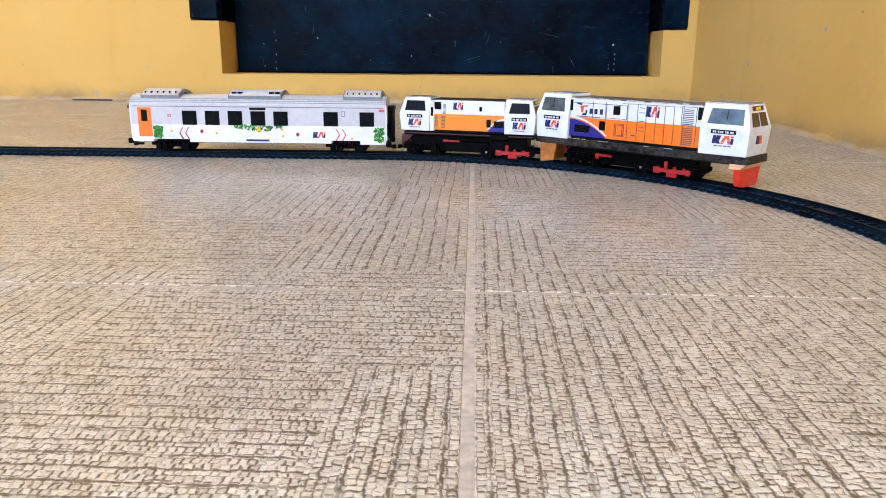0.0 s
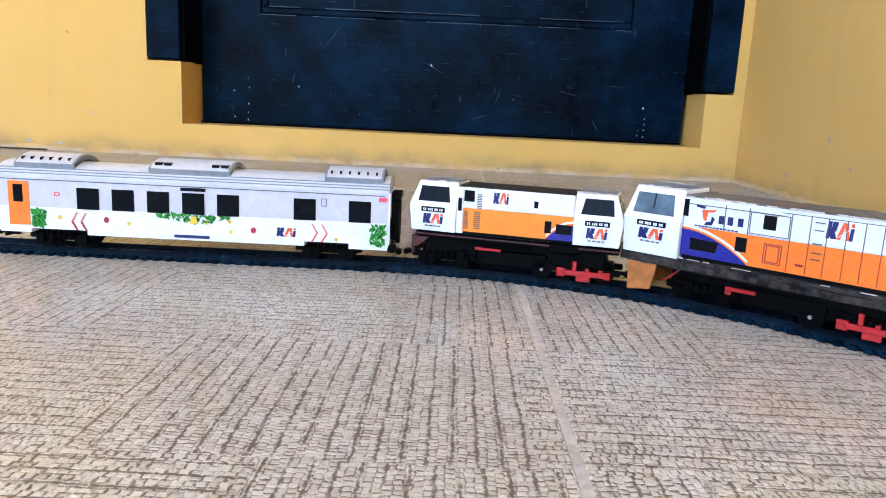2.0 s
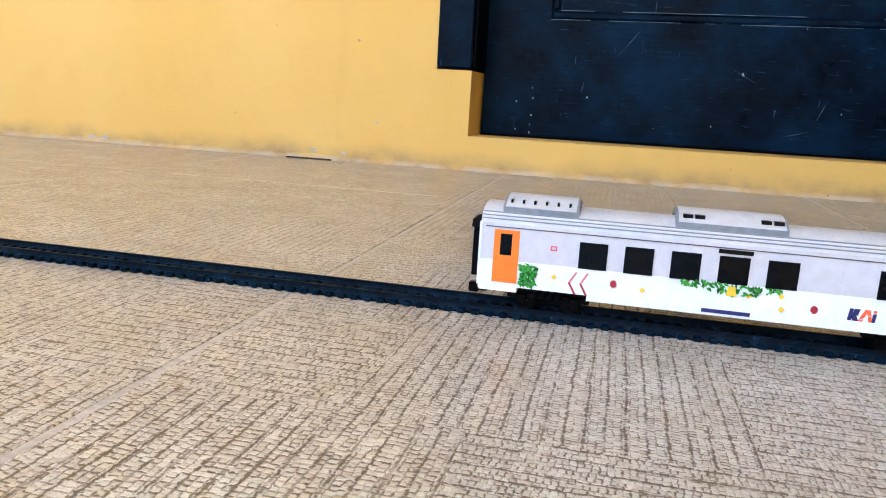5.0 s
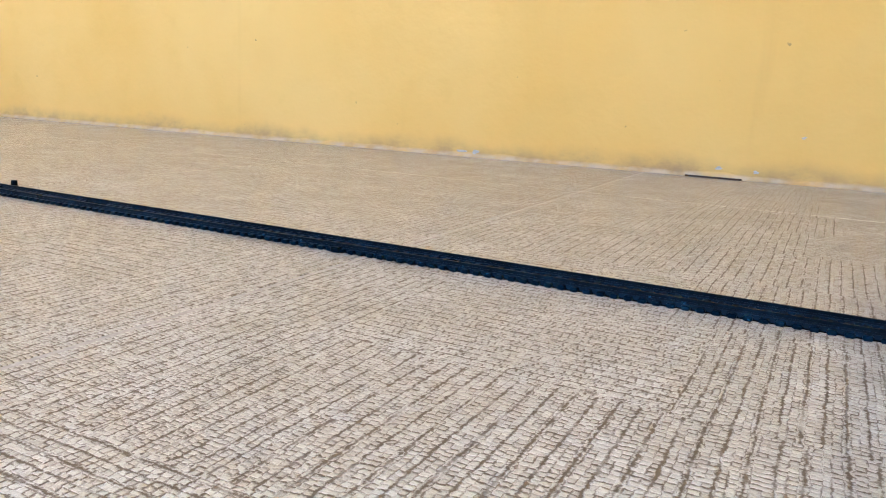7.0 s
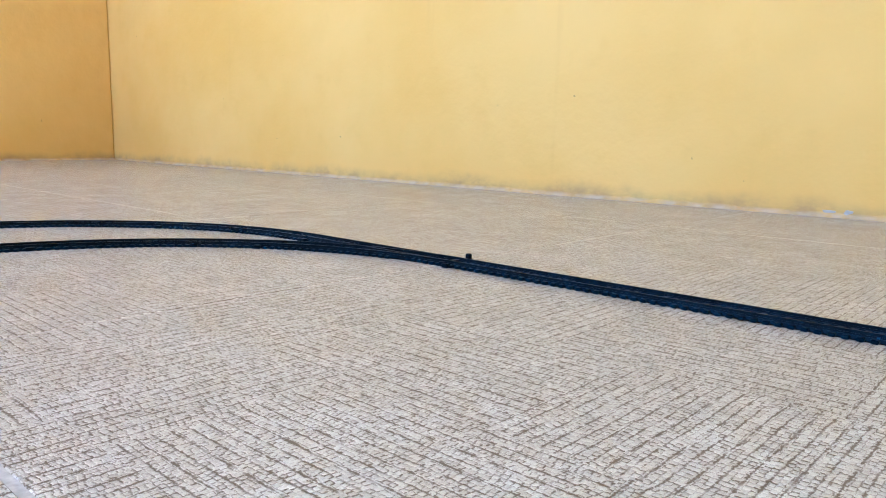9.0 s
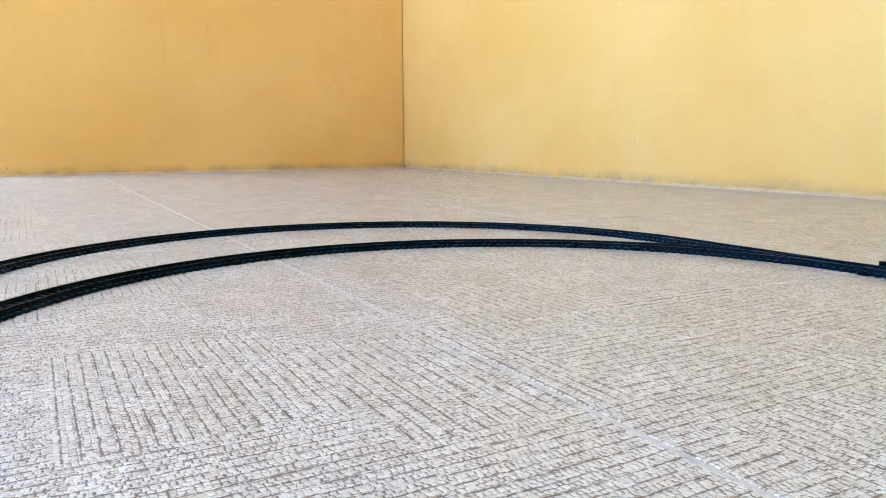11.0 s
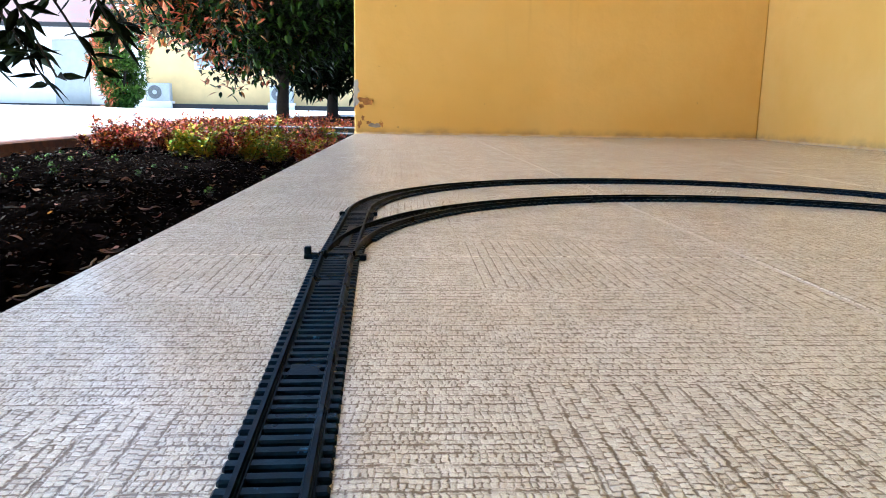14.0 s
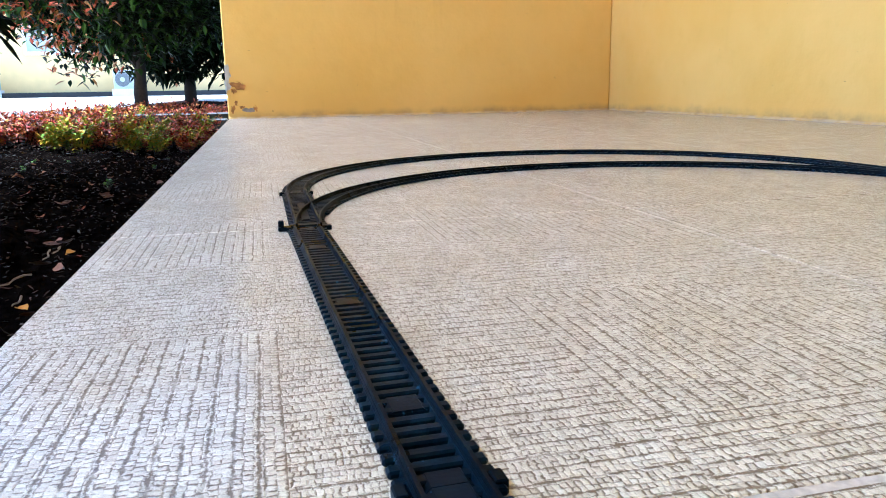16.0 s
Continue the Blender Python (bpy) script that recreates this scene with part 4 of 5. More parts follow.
        for f0 in (0.165, 0.205, 0.25):
            plate(bm, rect(*span(f0, f0 + 0.022), zs + 0.0035, zs + 0.0078), s, y, 0.0006)
        part("device_blue", bm, INK, up, "blue device strokes")
        bm = bmesh.new()
        plate(bm, [(X(0.085), zt - 0.0062), (X(0.15), zt - 0.0055), (X(0.14), zt - 0.0068), (X(0.112), zt - 0.0072), (X(0.108), zs + 0.004), (X(0.095), zs + 0.0045)], s, y, 0.00065)
        part("device_orange", bm, LOGO, up, "orange device strokes")
        bars(up, s, y, X(0.155), zs + 0.0006, 0.024, 0.0007, 12, INK, "small_bar", 8)
    cab(t, -H, X0 - 0.0004, 0.0308, 0.0682, 0.0176, -1, 31, PALEGLASS)
    cab(t, X1 + 0.0004, H, 0.0308, 0.0676, 0.0176, 1, 32, PALEGLASS)
    for a, b in ((X1 - 0.0032, X1 + 0.0002), (X0 - 0.0002, X0 + 0.0024)):
        part("door_recess", boxes(((a, -0.0157, 0.0548), (b, 0.0157, 0.0640))), BLACKINK, t)
    # under the deck
    bm = boxes(((-0.067, -0.0105, 0.0120), (0.0565, 0.0105, 0.0250)), ((-0.026, -0.0128, 0.0125), (0.016, 0.0128, 0.0225)), ((-0.066, -0.0125, 0.0190), (0.056, 0.0125, 0.0248)), bev=0.001)
    part("chassis", bm, UNDER, t, "black plastic motor chassis")
    for x, red in ((-0.048, False), (0.0365, True)):
        bogie(t, x, red, 0.0122)
    for s in (-1, 1):
        bm = bmesh.new()
        cyl(bm, (0.0085, s * 0.0112, 0.0136), 0.0060, 0.0026, 1, 24)
        w = part("driven_wheel", bm, UNDER, t)
        bm = bmesh.new()
        cyl(bm, (0.0085, s * 0.0126, 0.0136), 0.0010, 0.0012, 1, 10)
        part("hub", bm, STEEL, w, "bright metal hub")
    for s in (-1, 1):
        bm = boxes(((-0.0345, s * 0.0136 - 0.0009, 0.0186), (-0.0185, s * 0.0136 + 0.0009, 0.0206)), ((-0.0345, s * 0.0136 - 0.0009, 0.0164), (-0.031, s * 0.0136 + 0.0009, 0.0186)), bev=0.0004)
        part("red_bracket", bm, REDP, t, "red plastic bracket")
        bm = bmesh.new()
        prism(bm, [(-0.0700, 0.0165), (-0.0690, 0.0165), (-0.0600, 0.0246), (-0.0612, 0.0246)], 1, s * 0.0128 - 0.0008, s * 0.0128 + 0.0008)
        part("step_rod", bm, REDP, t)
    # red plough in front, bare plywood apron behind, each under pale packing strips
    x = H - 0.0085
    bm = bmesh.new()
    prism(bm, [(-0.0175, 0.0217), (0.0175, 0.0217), (0.0138, 0.0088), (0.009, 0.0076), (-0.009, 0.0076), (-0.0138, 0.0088)], 0, x - 0.001, x + 0.0042)
    part("cowcatcher", bm, COWRED, t, "orange-red cowcatcher")
    for z, a, w in ((0.0216, 0.0050, 0.0180), (0.0234, 0.0066, 0.0172)):
        part("wood_block", boxes(((x - 0.0045, -w, z), (x + a, w, z + 0.0018)), bev=0.0003), PINE, t, "pale wooden packing strips")
    x = -H + 0.006
    bm = bmesh.new()
    prism(bm, [(-0.0162, 0.0252), (0.0162, 0.0252), (0.0152, 0.0080), (-0.0152, 0.0080)], 0, x - 0.0012, x + 0.0012)
    part("cowcatcher", bm, WOOD, t, "bare plywood cowcatcher")
    for s in (-1, 1):
        bm = bmesh.new()
        prism(bm, [(x, 0.0252), (x + 0.0165, 0.0252), (x + 0.0135, 0.0105), (x, 0.0084)], 1, s * 0.0156 - 0.0008, s * 0.0156 + 0.0008)
        part("apron_side", bm, WOOD, t, "bare plywood side apron")
    return t


def small_locomotive(m):
    t = thing("toy_locomotive", "short white and amber card toy locomotive on black chassis", "toy train", m)
    H = 0.0645
    X0, X1 = -0.0345, 0.0360
    y, zb, zs, zt = 0.0148, 0.0325, 0.0468, 0.0595
    bm = boxes(((-H + 0.004, -0.0152, 0.0268), (H - 0.001, 0.0152, 0.0306)), bev=0.0006)
    part("deck", bm, UNDER, t, "black plastic deck")
    part("deck_line", boxes(((-H + 0.004, -0.0154, 0.0284), (H - 0.001, 0.0154, 0.0293))), MAROON, t, "thin maroon line along the deck")
    part("plinth", boxes(((X0, -0.0132, 0.0300), (X1, 0.0132, zb + 0.001))), DARKCARD, t)
    low = part("hood_lower", boxes(((X0, -y, zb), (X1, y, zs))), AMBER, t, "amber lower hood side")
    up = part("hood_upper", boxes(((X0, -y, zs), (X1, y, zt)), bev=0.0005), WHITE, t, "white upper hood side")
    part("hood_roof", boxes(((X0, -y + 0.0006, zt - 0.0001), (X1, y - 0.0006, zt + 0.0006)), bev=0.0002), DECKCARD, t, "dark hood roof sheet")
    for s in (-1, 1):
        k = 1 if s < 0 else -1
        def X(f):
            return (X0 if k > 0 else X1) + k * (X1 - X0) * f
        def span(f0, f1):
            return min(X(f0), X(f1)), max(X(f0), X(f1))
        for f0, f1, a, b in ((0.06, 0.15, 0.0042, 0.0018), (0.665, 0.70, 0.0035, 0.0052)):
            bm = bmesh.new()
            plate(bm, rect(*span(f0, f1), zs + a, zt - b), s, y, 0.0005)
            part("hood_window", bm, GLASS, up, "small dark hood window")
        grille(up, s, y, *span(0.175, 0.215), zs + 0.0005, zt - 0.003, 9)
        grille(low, s, y, *span(0.06, 0.10), zb + 0.002, zs - 0.001, 9)
        grille(low, s, y, *span(0.15, 0.205), zb + 0.002, zs - 0.001, 9)
        mark(up, s, y, X(0.38), zs + 0.0042, 0.0098, 0.0066)
        swoosh(low, s, y, X(1.0), X(1.0) + (X(0.78) - X(1.0)), zb, zs - 0.004, 1)
        bm = bmesh.new()
        plate(bm, rect(*span(0.765, 0.82), zb + 0.0038, zs - 0.0035), s, y, 0.0007)
        plate(bm, rect(*span(0.86, 0.99), zb + 0.0038, zs - 0.0048), s, y, 0.0007)
        part("hood_vent", bm, BLACKINK, low)
    cab(t, -H, X0 - 0.0004, 0.0312, 0.0612, 0.0166, -1, 41, GLASS)
    cab(t, X1 + 0.0004, H, 0.0312, 0.0612, 0.0166, 1, 42, GLASS)
    bm = boxes(((-0.056, -0.0105, 0.0135), (0.056, 0.0105, 0.0270)), ((-0.022, -0.0125, 0.0125), (0.022, 0.0125, 0.0225)), bev=0.001)
    part("chassis", bm, UNDER, t, "black plastic motor chassis")
    part("door_panel", boxes(((X0 - 0.0002, -0.0158, 0.0312), (X0 + 0.0038, 0.0158, 0.0590)), bev=0.0004), WHITE, t, "white card door panel behind the cab")
    for s in (-1, 1):
        bm = bmesh.new()
        plate(bm, rect(X0 + 0.0008, X0 + 0.0030, 0.0450, 0.0530), s, 0.0158, 0.0003)
        part("door_window", bm, GLASS, t)
        bm = bmesh.new()
        cyl(bm, (0.0190, s * 0.0112, 0.0136), 0.0058, 0.0026, 1, 24)
        w = part("driven_wheel", bm, UNDER, t)
        bm = bmesh.new()
        cyl(bm, (0.0190, s * 0.0126, 0.0136), 0.0010, 0.0012, 1, 10)
        part("hub", bm, STEEL, w, "bright metal hub")
        part("pipe", boxes(((-0.018, s * 0.0138 - 0.0006, 0.0232), (0.012, s * 0.0138 + 0.0006, 0.0244)), bev=0.0003), UNDER, t)
    part("binding_tape", boxes(((0.022, -0.0156, 0.0245), (0.041, 0.0156, 0.0310)), bev=0.0012), UNDER, t, "crumpled black tape round the deck")
    for x, red in ((-0.0425, False), (0.0440, True)):
        bogie(t, x, red, 0.0122)
    for s in (-1, 1):
        bm = boxes(((-0.0225, s * 0.0134 - 0.0009, 0.0215), (-0.006, s * 0.0134 + 0.0009, 0.0235)), bev=0.0004)
        part("red_bracket", bm, REDP, t, "red plastic bracket")
        bm = boxes(((-0.034, s * 0.0134 - 0.001, 0.0105), (-0.0285, s * 0.0134 + 0.001, 0.0198)), bev=0.0005)
        part("step", bm, UNDER, t)
        bm = bmesh.new()
        prism(bm, [(-0.0625, 0.0205), (-0.0600, 0.0200), (-0.052, 0.0269), (-0.0625, 0.0269)], 1, s * 0.0125 - 0.0012, s * 0.0125 + 0.0012)
        part("pilot_side", bm, MAROON, t)
    part("buffer_beam", boxes(((-0.0638, -0.013, 0.0155), (-0.0615, 0.013, 0.0269)), bev=0.0005), MAROON, t)
    coupling(t, -0.0635, -1)
    coupling(t, 0.061, 1)
    return t


def coach(m):
    t = thing("toy_passenger_coach", "white and grey toy passenger coach with garland print and orange door", "toy train", m)
    H, w = 0.1205, 0.0186
    z0, zs, ze, zt = 0.0178, 0.0342, 0.0530, 0.0616
    low = part("body_lower", boxes(((-H, -w, z0 + 0.0028), (H, w, zs)), ((-0.066, -w, z0), (0.069, w, z0 + 0.0028)), ((-H, -w, z0 + 0.0002), (-0.101, w, z0 + 0.0028)), ((0.0965, -w, z0 - 0.0006), (H, w, z0 + 0.0028))), WHITE, t, "white lower coach side")
    up = part("body_upper", boxes(((-H, -w, zs), (H, w, ze))), GREYCARD, t, "pale grey upper coach side")
    bm = bmesh.new()
    prof = [(-w - 0.0002, ze)] + [(-w * math.cos(a), ze + (zt - ze) * math.sin(a) ** 0.8) for a in [math.pi * i / 12 for i in range(1, 12)]] + [(w + 0.0002, ze)]
    prism(bm, prof, 0, -H - 0.0004, H + 0.0004)
    roof = part("roof", bm, ROOFGREY, t, "arched light grey roof")
    bm = bmesh.new()
    for a in (0.16, 0.34, 0.54):
        for s in (-1, 1):
            yy, zz = s * w * math.cos(a), ze + (zt - ze) * math.sin(a) ** 0.8
            box(bm, (-H, yy - 0.0004, zz - 0.0003), (H, yy + 0.0004, zz + 0.0003))
    part("roof_rib", bm, UNITGREY, roof)
    # roof units
    for x0, x1, kind in ((-0.1108, -0.0735, 0), (-0.0276, 0.0227, 1), (0.0808, 0.1166, 0)):
        bm = bmesh.new()
        pts = []
        for i in range(9):
            a = -0.98 + 1.96 * i / 8
            pts.append((w * a * 0.90, zt + 0.0042 - 0.0050 * a * a))
        pts += [(p[0] * 0.97, p[1] - 0.0030) for p in pts[::-1]]
        prism(bm, pts, 0, x0, x1)
        u = part("roof_unit", bm, UNITGREY, roof, "arched grey roof unit")
        bm = bmesh.new()
        prism(bm, [(p[0] * 0.985, p[1] + 0.0006) for p in pts[:9]] + [(p[0] * 0.985, p[1] - 0.0009) for p in pts[:9]][::-1], 0, x0 + 0.0012, x1 - 0.0012)
        part("unit_cover", bm, ROOFGREY, u)
        n = 2 if kind else 6
        for i in range(n):
            f = x0 + (x1 - x0) * ((0.06 + 0.70 * i) if kind else (0.09 + 0.155 * i))
            for s in (-1, 1):
                for j in range(2 if kind else 1):
                    g = f + j * 0.0056
                    part("unit_slot", boxes(((g, s * 0.0122 - 0.0016, zt + 0.0012), (g + (0.0045 if kind else 0.0011), s * 0.0122 + 0.0016, zt + 0.0030))), BLACKINK, u)
    for s in (-1, 1):
        k = 1 if s < 0 else -1
        def X(f):
            return k * f
        def span(f0, f1):
            return min(X(f0), X(f1)), max(X(f0), X(f1))
        bm = bmesh.new()
        plate(bm, rect(*span(-H + 0.002, H - 0.002), ze - 0.0022, ze - 0.0017), s, w, 0.0004)
        part("eave_line", bm, LINE, up)
        for c in (-0.0646, -0.0429, -0.0212, 0.0005, 0.0220, 0.0692, 0.1031):
            bm = bmesh.new()
            plate(bm, rect(*span(c - 0.0068, c + 0.0068), zs - 0.0002, zs + 0.0130), s, w, 0.0006)
            part("window", bm, GLASS, up, "black coach window")
        bm = bmesh.new()
        plate(bm, rect(*span(-0.0072, 0.0082), zs + 0.0142, zs + 0.0162), s, w, 0.0006)
        part("destination_panel", bm, BLACKINK, up)
        bm = bmesh.new()
        plate(bm, rect(*span(-0.1139, -0.1012), z0 + 0.0050, ze - 0.0032), s, w, 0.0006)
        d = part("door", bm, ORANGE, up, "orange coach door")
        bm = bmesh.new()
        plate(bm, rect(*span(-0.1106, -0.1048), zs + 0.0028, ze - 0.0052), s, w, 0.0009)
        part("door_window", bm, GLASS, d)
        bm = bmesh.new()
        outline(bm, s, w, *span(0.0792, 0.0826), zs + 0.0088, zs + 0.0136)
        part("panel_line", bm, LINE, up)
        bm = bmesh.new()
        outline(bm, s, w, *span(-0.0854, -0.0822), zs + 0.0072, zs + 0.0096, 0.0005)
        part("small_ring", bm, PINK, up)
        bm = bmesh.new()
        plate(bm, rect(*span(0.1146, 0.1196), zs + 0.0134, zs + 0.0158), s, w, 0.0006)
        part("side_lamp_print", bm, PINK, up, "pink side lamp print")
        # printed foliage: two end clumps and a garland
        rr = random.Random(60)
        for x0, x1, a, b, n, name in ((-0.1000, -0.0915, z0 + 0.004, zs - 0.0012, 130, "leaf_clump"), (0.1098, 0.1188, z0 + 0.0022, zs - 0.0012, 130, "leaf_clump"), (-0.0227, 0.0227, zs - 0.0062, zs - 0.0002, 120, "garland")):
            bm = bmesh.new()
            for i in range(n):
                cx, cz = rr.uniform(x0, x1), rr.uniform(a, b)
                if name == "garland" and cz < zs - 0.0062 + abs(cx - 0.001) / 0.0225 * 0.0042:
                    cz = zs - rr.uniform(0, 0.0026)
                th, l = rr.uniform(0, math.pi), rr.uniform(0.0009, 0.0018)
                dx, dz = math.cos(th), math.sin(th)
                pts = [(X(cx - dx * l), cz - dz * l), (X(cx - dz * l * 0.45), cz + dx * l * 0.45), (X(cx + dx * l), cz + dz * l), (X(cx + dz * l * 0.45), cz - dx * l * 0.45)]
                plate(bm, pts, s, w, 0.0004 + i * 0.000003)
            part(name, bm, FOIL, low, "printed green foliage")
        bm = bmesh.new()
        plate(bm, [(X(-0.0016), zs - 0.0058), (X(0.0030), zs - 0.0058), (X(0.0022), zs - 0.0012), (X(-0.0008), zs - 0.0012)], s, w, 0.0009)
        for f, z in ((-0.0398, zs - 0.0078), (0.0235, zs - 0.0098), (0.0888, zs - 0.0115), (-0.0826, zs - 0.006), (0.0228, zs - 0.0036), (0.0085, zs - 0.0050)):
            st = bmesh.new()
            plate(st, [(X(f), z - 0.0014), (X(f + 0.0014), z), (X(f), z + 0.0014), (X(f - 0.0014), z)], s, w, 0.0006)
            part("star", st, YELLOW, low, "yellow printed star")
        part("bell", bm, YELLOW, low, "yellow printed bell")
        for f, z in ((-0.0537, zs - 0.0062), (0.0375, zs - 0.0082)):
            bm = bmesh.new()
            plate(bm, [(X(f + 0.0016 * math.cos(2 * math.pi * i / 10)), z + 0.0019 * math.sin(2 * math.pi * i / 10)) for i in range(10)], s, w, 0.0006)
            part("bauble", bm, CRIMSON, low, "dark red printed bauble")
        for f, d in ((-0.0756, 1), (-0.0700, 1), (0.0765, -1), (0.0825, -1)):
            z, hh, tt = zs - 0.0080, 0.0056, 0.0011
            bm = bmesh.new()
            plate(bm, [(X(f), z), (X(f + tt), z), (X(f + tt + d * 0.0032), z + hh), (X(f + d * 0.0032), z + hh)], s, w, 0.0006)
            part("ribbon", bm, ROSE, low, "pink printed ribbon")
            bm = bmesh.new()
            plate(bm, [(X(f), z), (X(f + tt), z), (X(f + tt + d * 0.0032), z - hh), (X(f + d * 0.0032), z - hh)], s, w, 0.00062)
            part("ribbon", bm, CRIMSON if d > 0 else PINK, low, "red printed ribbon")
        bm = bmesh.new()
        plate(bm, rect(*span(-0.0117, 0.0102), z0 + 0.0014, z0 + 0.0032), s, w, 0.0005)
        part("blue_bar", bm, INK, low)
        mark(low, s, w, X(0.0578), zs - 0.0112, 0.0125, 0.0056)
    # ends with gangway, hood, steps and buffers
    for k in (-1, 1):
        x = k * H
        def xr(a, b):
            return min(x + k * a, x + k * b), max(x + k * a, x + k * b)
        a, b = xr(-0.0002, 0.0012)
        e = part("end_wall", boxes(((a, -w, z0 + 0.001), (b, w, ze - 0.0002))), WHITE, t, "white end wall")
        a, b = xr(0.001, 0.0062)
        part("gangway", boxes(((a, -0.0082, z0 + 0.0045), (b, -0.0036, ze - 0.0062)), ((a, 0.0036, z0 + 0.0045), (b, 0.0082, ze - 0.0062)), ((a, -0.0082, ze - 0.0062), (b, 0.0082, ze - 0.0034)), bev=0.0005), UNDER, e, "black gangway frame")
        bm = bmesh.new()
        a, b = xr(0.001, 0.0068)
        prism(bm, [(-0.0108, ze - 0.0046), (0.0108, ze - 0.0046), (0.0082, ze - 0.0008), (-0.0082, ze - 0.0008)], 0, a, b)
        part("gangway_hood", bm, UNDER, e)
        a, b = xr(0.0011, 0.0016)
        part("end_door_window", boxes(((a, -0.003, zs + 0.0015), (b, 0.003, ze - 0.0068))), GLASS, e)
        bm = bmesh.new()
        a, b = xr(0.0012, 0.0019)
        for s in (-1, 1):
            ya, yb = sorted((s * 0.0098, s * 0.0168))
            for z in (zs - 0.009, zs - 0.0045, zs + 0.002):
                box(bm, (a, ya, z), (b, yb, z + 0.0004))
            for yy in (ya, yb - 0.0004):
                box(bm, (a, yy, zs - 0.009), (b, yy + 0.0004, zs + 0.002))
        part("end_rail", bm, BLACKINK, e, "thin black end rails")
        a, b = xr(-0.004, 0.0028)
        part("buffer_beam", boxes(((a, -0.0180, z0 - 0.0008), (b, 0.0180, z0 + 0.0022)), bev=0.0004), UNDER, t)
        a, b = xr(0.0, 0.0052)
        for s in (-1, 1):
            part("buffer", boxes(((a, s * 0.0166 - 0.0021, z0 - 0.0018), (b, s * 0.0166 + 0.0021, z0 + 0.0032)), bev=0.0005), UNDER, t)
        coupling(t, k * 0.119, k)
    part("underframe", boxes(((-0.115, -0.0105, 0.0165), (0.115, 0.0105, 0.0212))), UNDER, t)
    for x in (-0.0855, 0.0830):
        bogie(t, x, False, 0.0118)
    return t


STAND = 0.081
big_locomotive(vehicle_pose(0.1640 + STAND, 0.040, -0.006))
small_locomotive(vehicle_pose(0.0088 + STAND, 0.041))
coach(vehicle_pose(-0.1810 + STAND, 0.079))


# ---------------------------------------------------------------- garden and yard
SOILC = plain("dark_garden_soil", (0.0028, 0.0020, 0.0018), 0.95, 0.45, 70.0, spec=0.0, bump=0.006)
PAVE = plain("pale_yard_concrete", (0.62, 0.61, 0.58), 0.8, 0.06, 8.0)
KERB = plain("brown_kerb_paint", (0.10, 0.035, 0.014), 0.8, 0.3, 40.0, bump=0.002)
BLACKKERB = plain("black_painted_kerb", (0.02, 0.021, 0.023), 0.6, 0.25, 60.0)
CREAM = plain("cream_house_paint", (0.82, 0.60, 0.27), 0.7, 0.05, 3.0)
CHALK = plain("white_house_paint", (0.82, 0.82, 0.80), 0.7, 0.03, 3.0)
ROOFT = plain("red_roof_tile", (0.07, 0.022, 0.02), 0.7, 0.2, 9.0)
ACWHITE = plain("unit_white", (0.42, 0.46, 0.48), 0.5, 0.06, 20.0)
GREYDOOR = plain("grey_panel", (0.40, 0.44, 0.44), 0.5, 0.05, 5.0)
BARK = plain("dark_bark", (0.028, 0.02, 0.015), 0.9, 0.35, 60.0, bump=0.006)
LITTER = leaf_material("dry_leaf_litter", [(0.09, 0.022, 0.012), (0.035, 0.014, 0.010), (0.15, 0.055, 0.022), (0.05, 0.022, 0.014), (0.10, 0.050, 0.036), (0.018, 0.008, 0.006), (0.010, 0.005, 0.004), (0.16, 0.085, 0.06)], 0.7)
CRUMB = leaf_material("bark_crumbs", [(0.02, 0.011, 0.009), (0.006, 0.004, 0.003), (0.05, 0.033, 0.028), (0.010, 0.006, 0.005), (0.035, 0.018, 0.012), (0.005, 0.003, 0.003), (0.09, 0.085, 0.08), (0.012, 0.007, 0.006), (0.004, 0.003, 0.003)], 0.7)
STRAW = plain("dry_straw_twig", (0.16, 0.11, 0.06), 0.8, 0.25, 120.0)
YELLOWLEAF = leaf_material("yellow_fallen_leaf", [(0.42, 0.21, 0.02), (0.36, 0.17, 0.02)], 0.6)
PINKLEAF = leaf_material("pale_fallen_leaf", [(0.36, 0.20, 0.16), (0.30, 0.15, 0.11)], 0.7)
REDLEAF = leaf_material("red_bedding_leaves", [(0.30, 0.022, 0.018), (0.50, 0.075, 0.03), (0.12, 0.012, 0.012), (0.50, 0.19, 0.03), (0.52, 0.16, 0.11), (0.10, 0.05, 0.012), (0.22, 0.07, 0.05), (0.06, 0.03, 0.012), (0.55, 0.28, 0.05)])
LIMELEAF = leaf_material("lime_bedding_leaves", [(0.42, 0.36, 0.02), (0.22, 0.28, 0.02), (0.48, 0.30, 0.03), (0.12, 0.2, 0.02)])
WEED = leaf_material("weed_leaves", [(0.05, 0.12, 0.012), (0.09, 0.18, 0.02), (0.03, 0.07, 0.010)])
# Near-black tones among the greens put the shade between leaves into the colour.
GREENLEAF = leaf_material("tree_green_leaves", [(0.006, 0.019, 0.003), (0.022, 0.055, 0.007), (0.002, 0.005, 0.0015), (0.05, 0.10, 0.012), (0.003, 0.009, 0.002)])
YOUNGLEAF = leaf_material("tree_young_red_leaves", [(0.58, 0.13, 0.06), (0.64, 0.24, 0.13), (0.40, 0.07, 0.03), (0.60, 0.30, 0.15), (0.50, 0.20, 0.05)])
SHRUBLEAF = leaf_material("shrub_green_leaves", [(0.045, 0.10, 0.012), (0.09, 0.16, 0.02), (0.02, 0.05, 0.006), (0.06, 0.12, 0.015)])
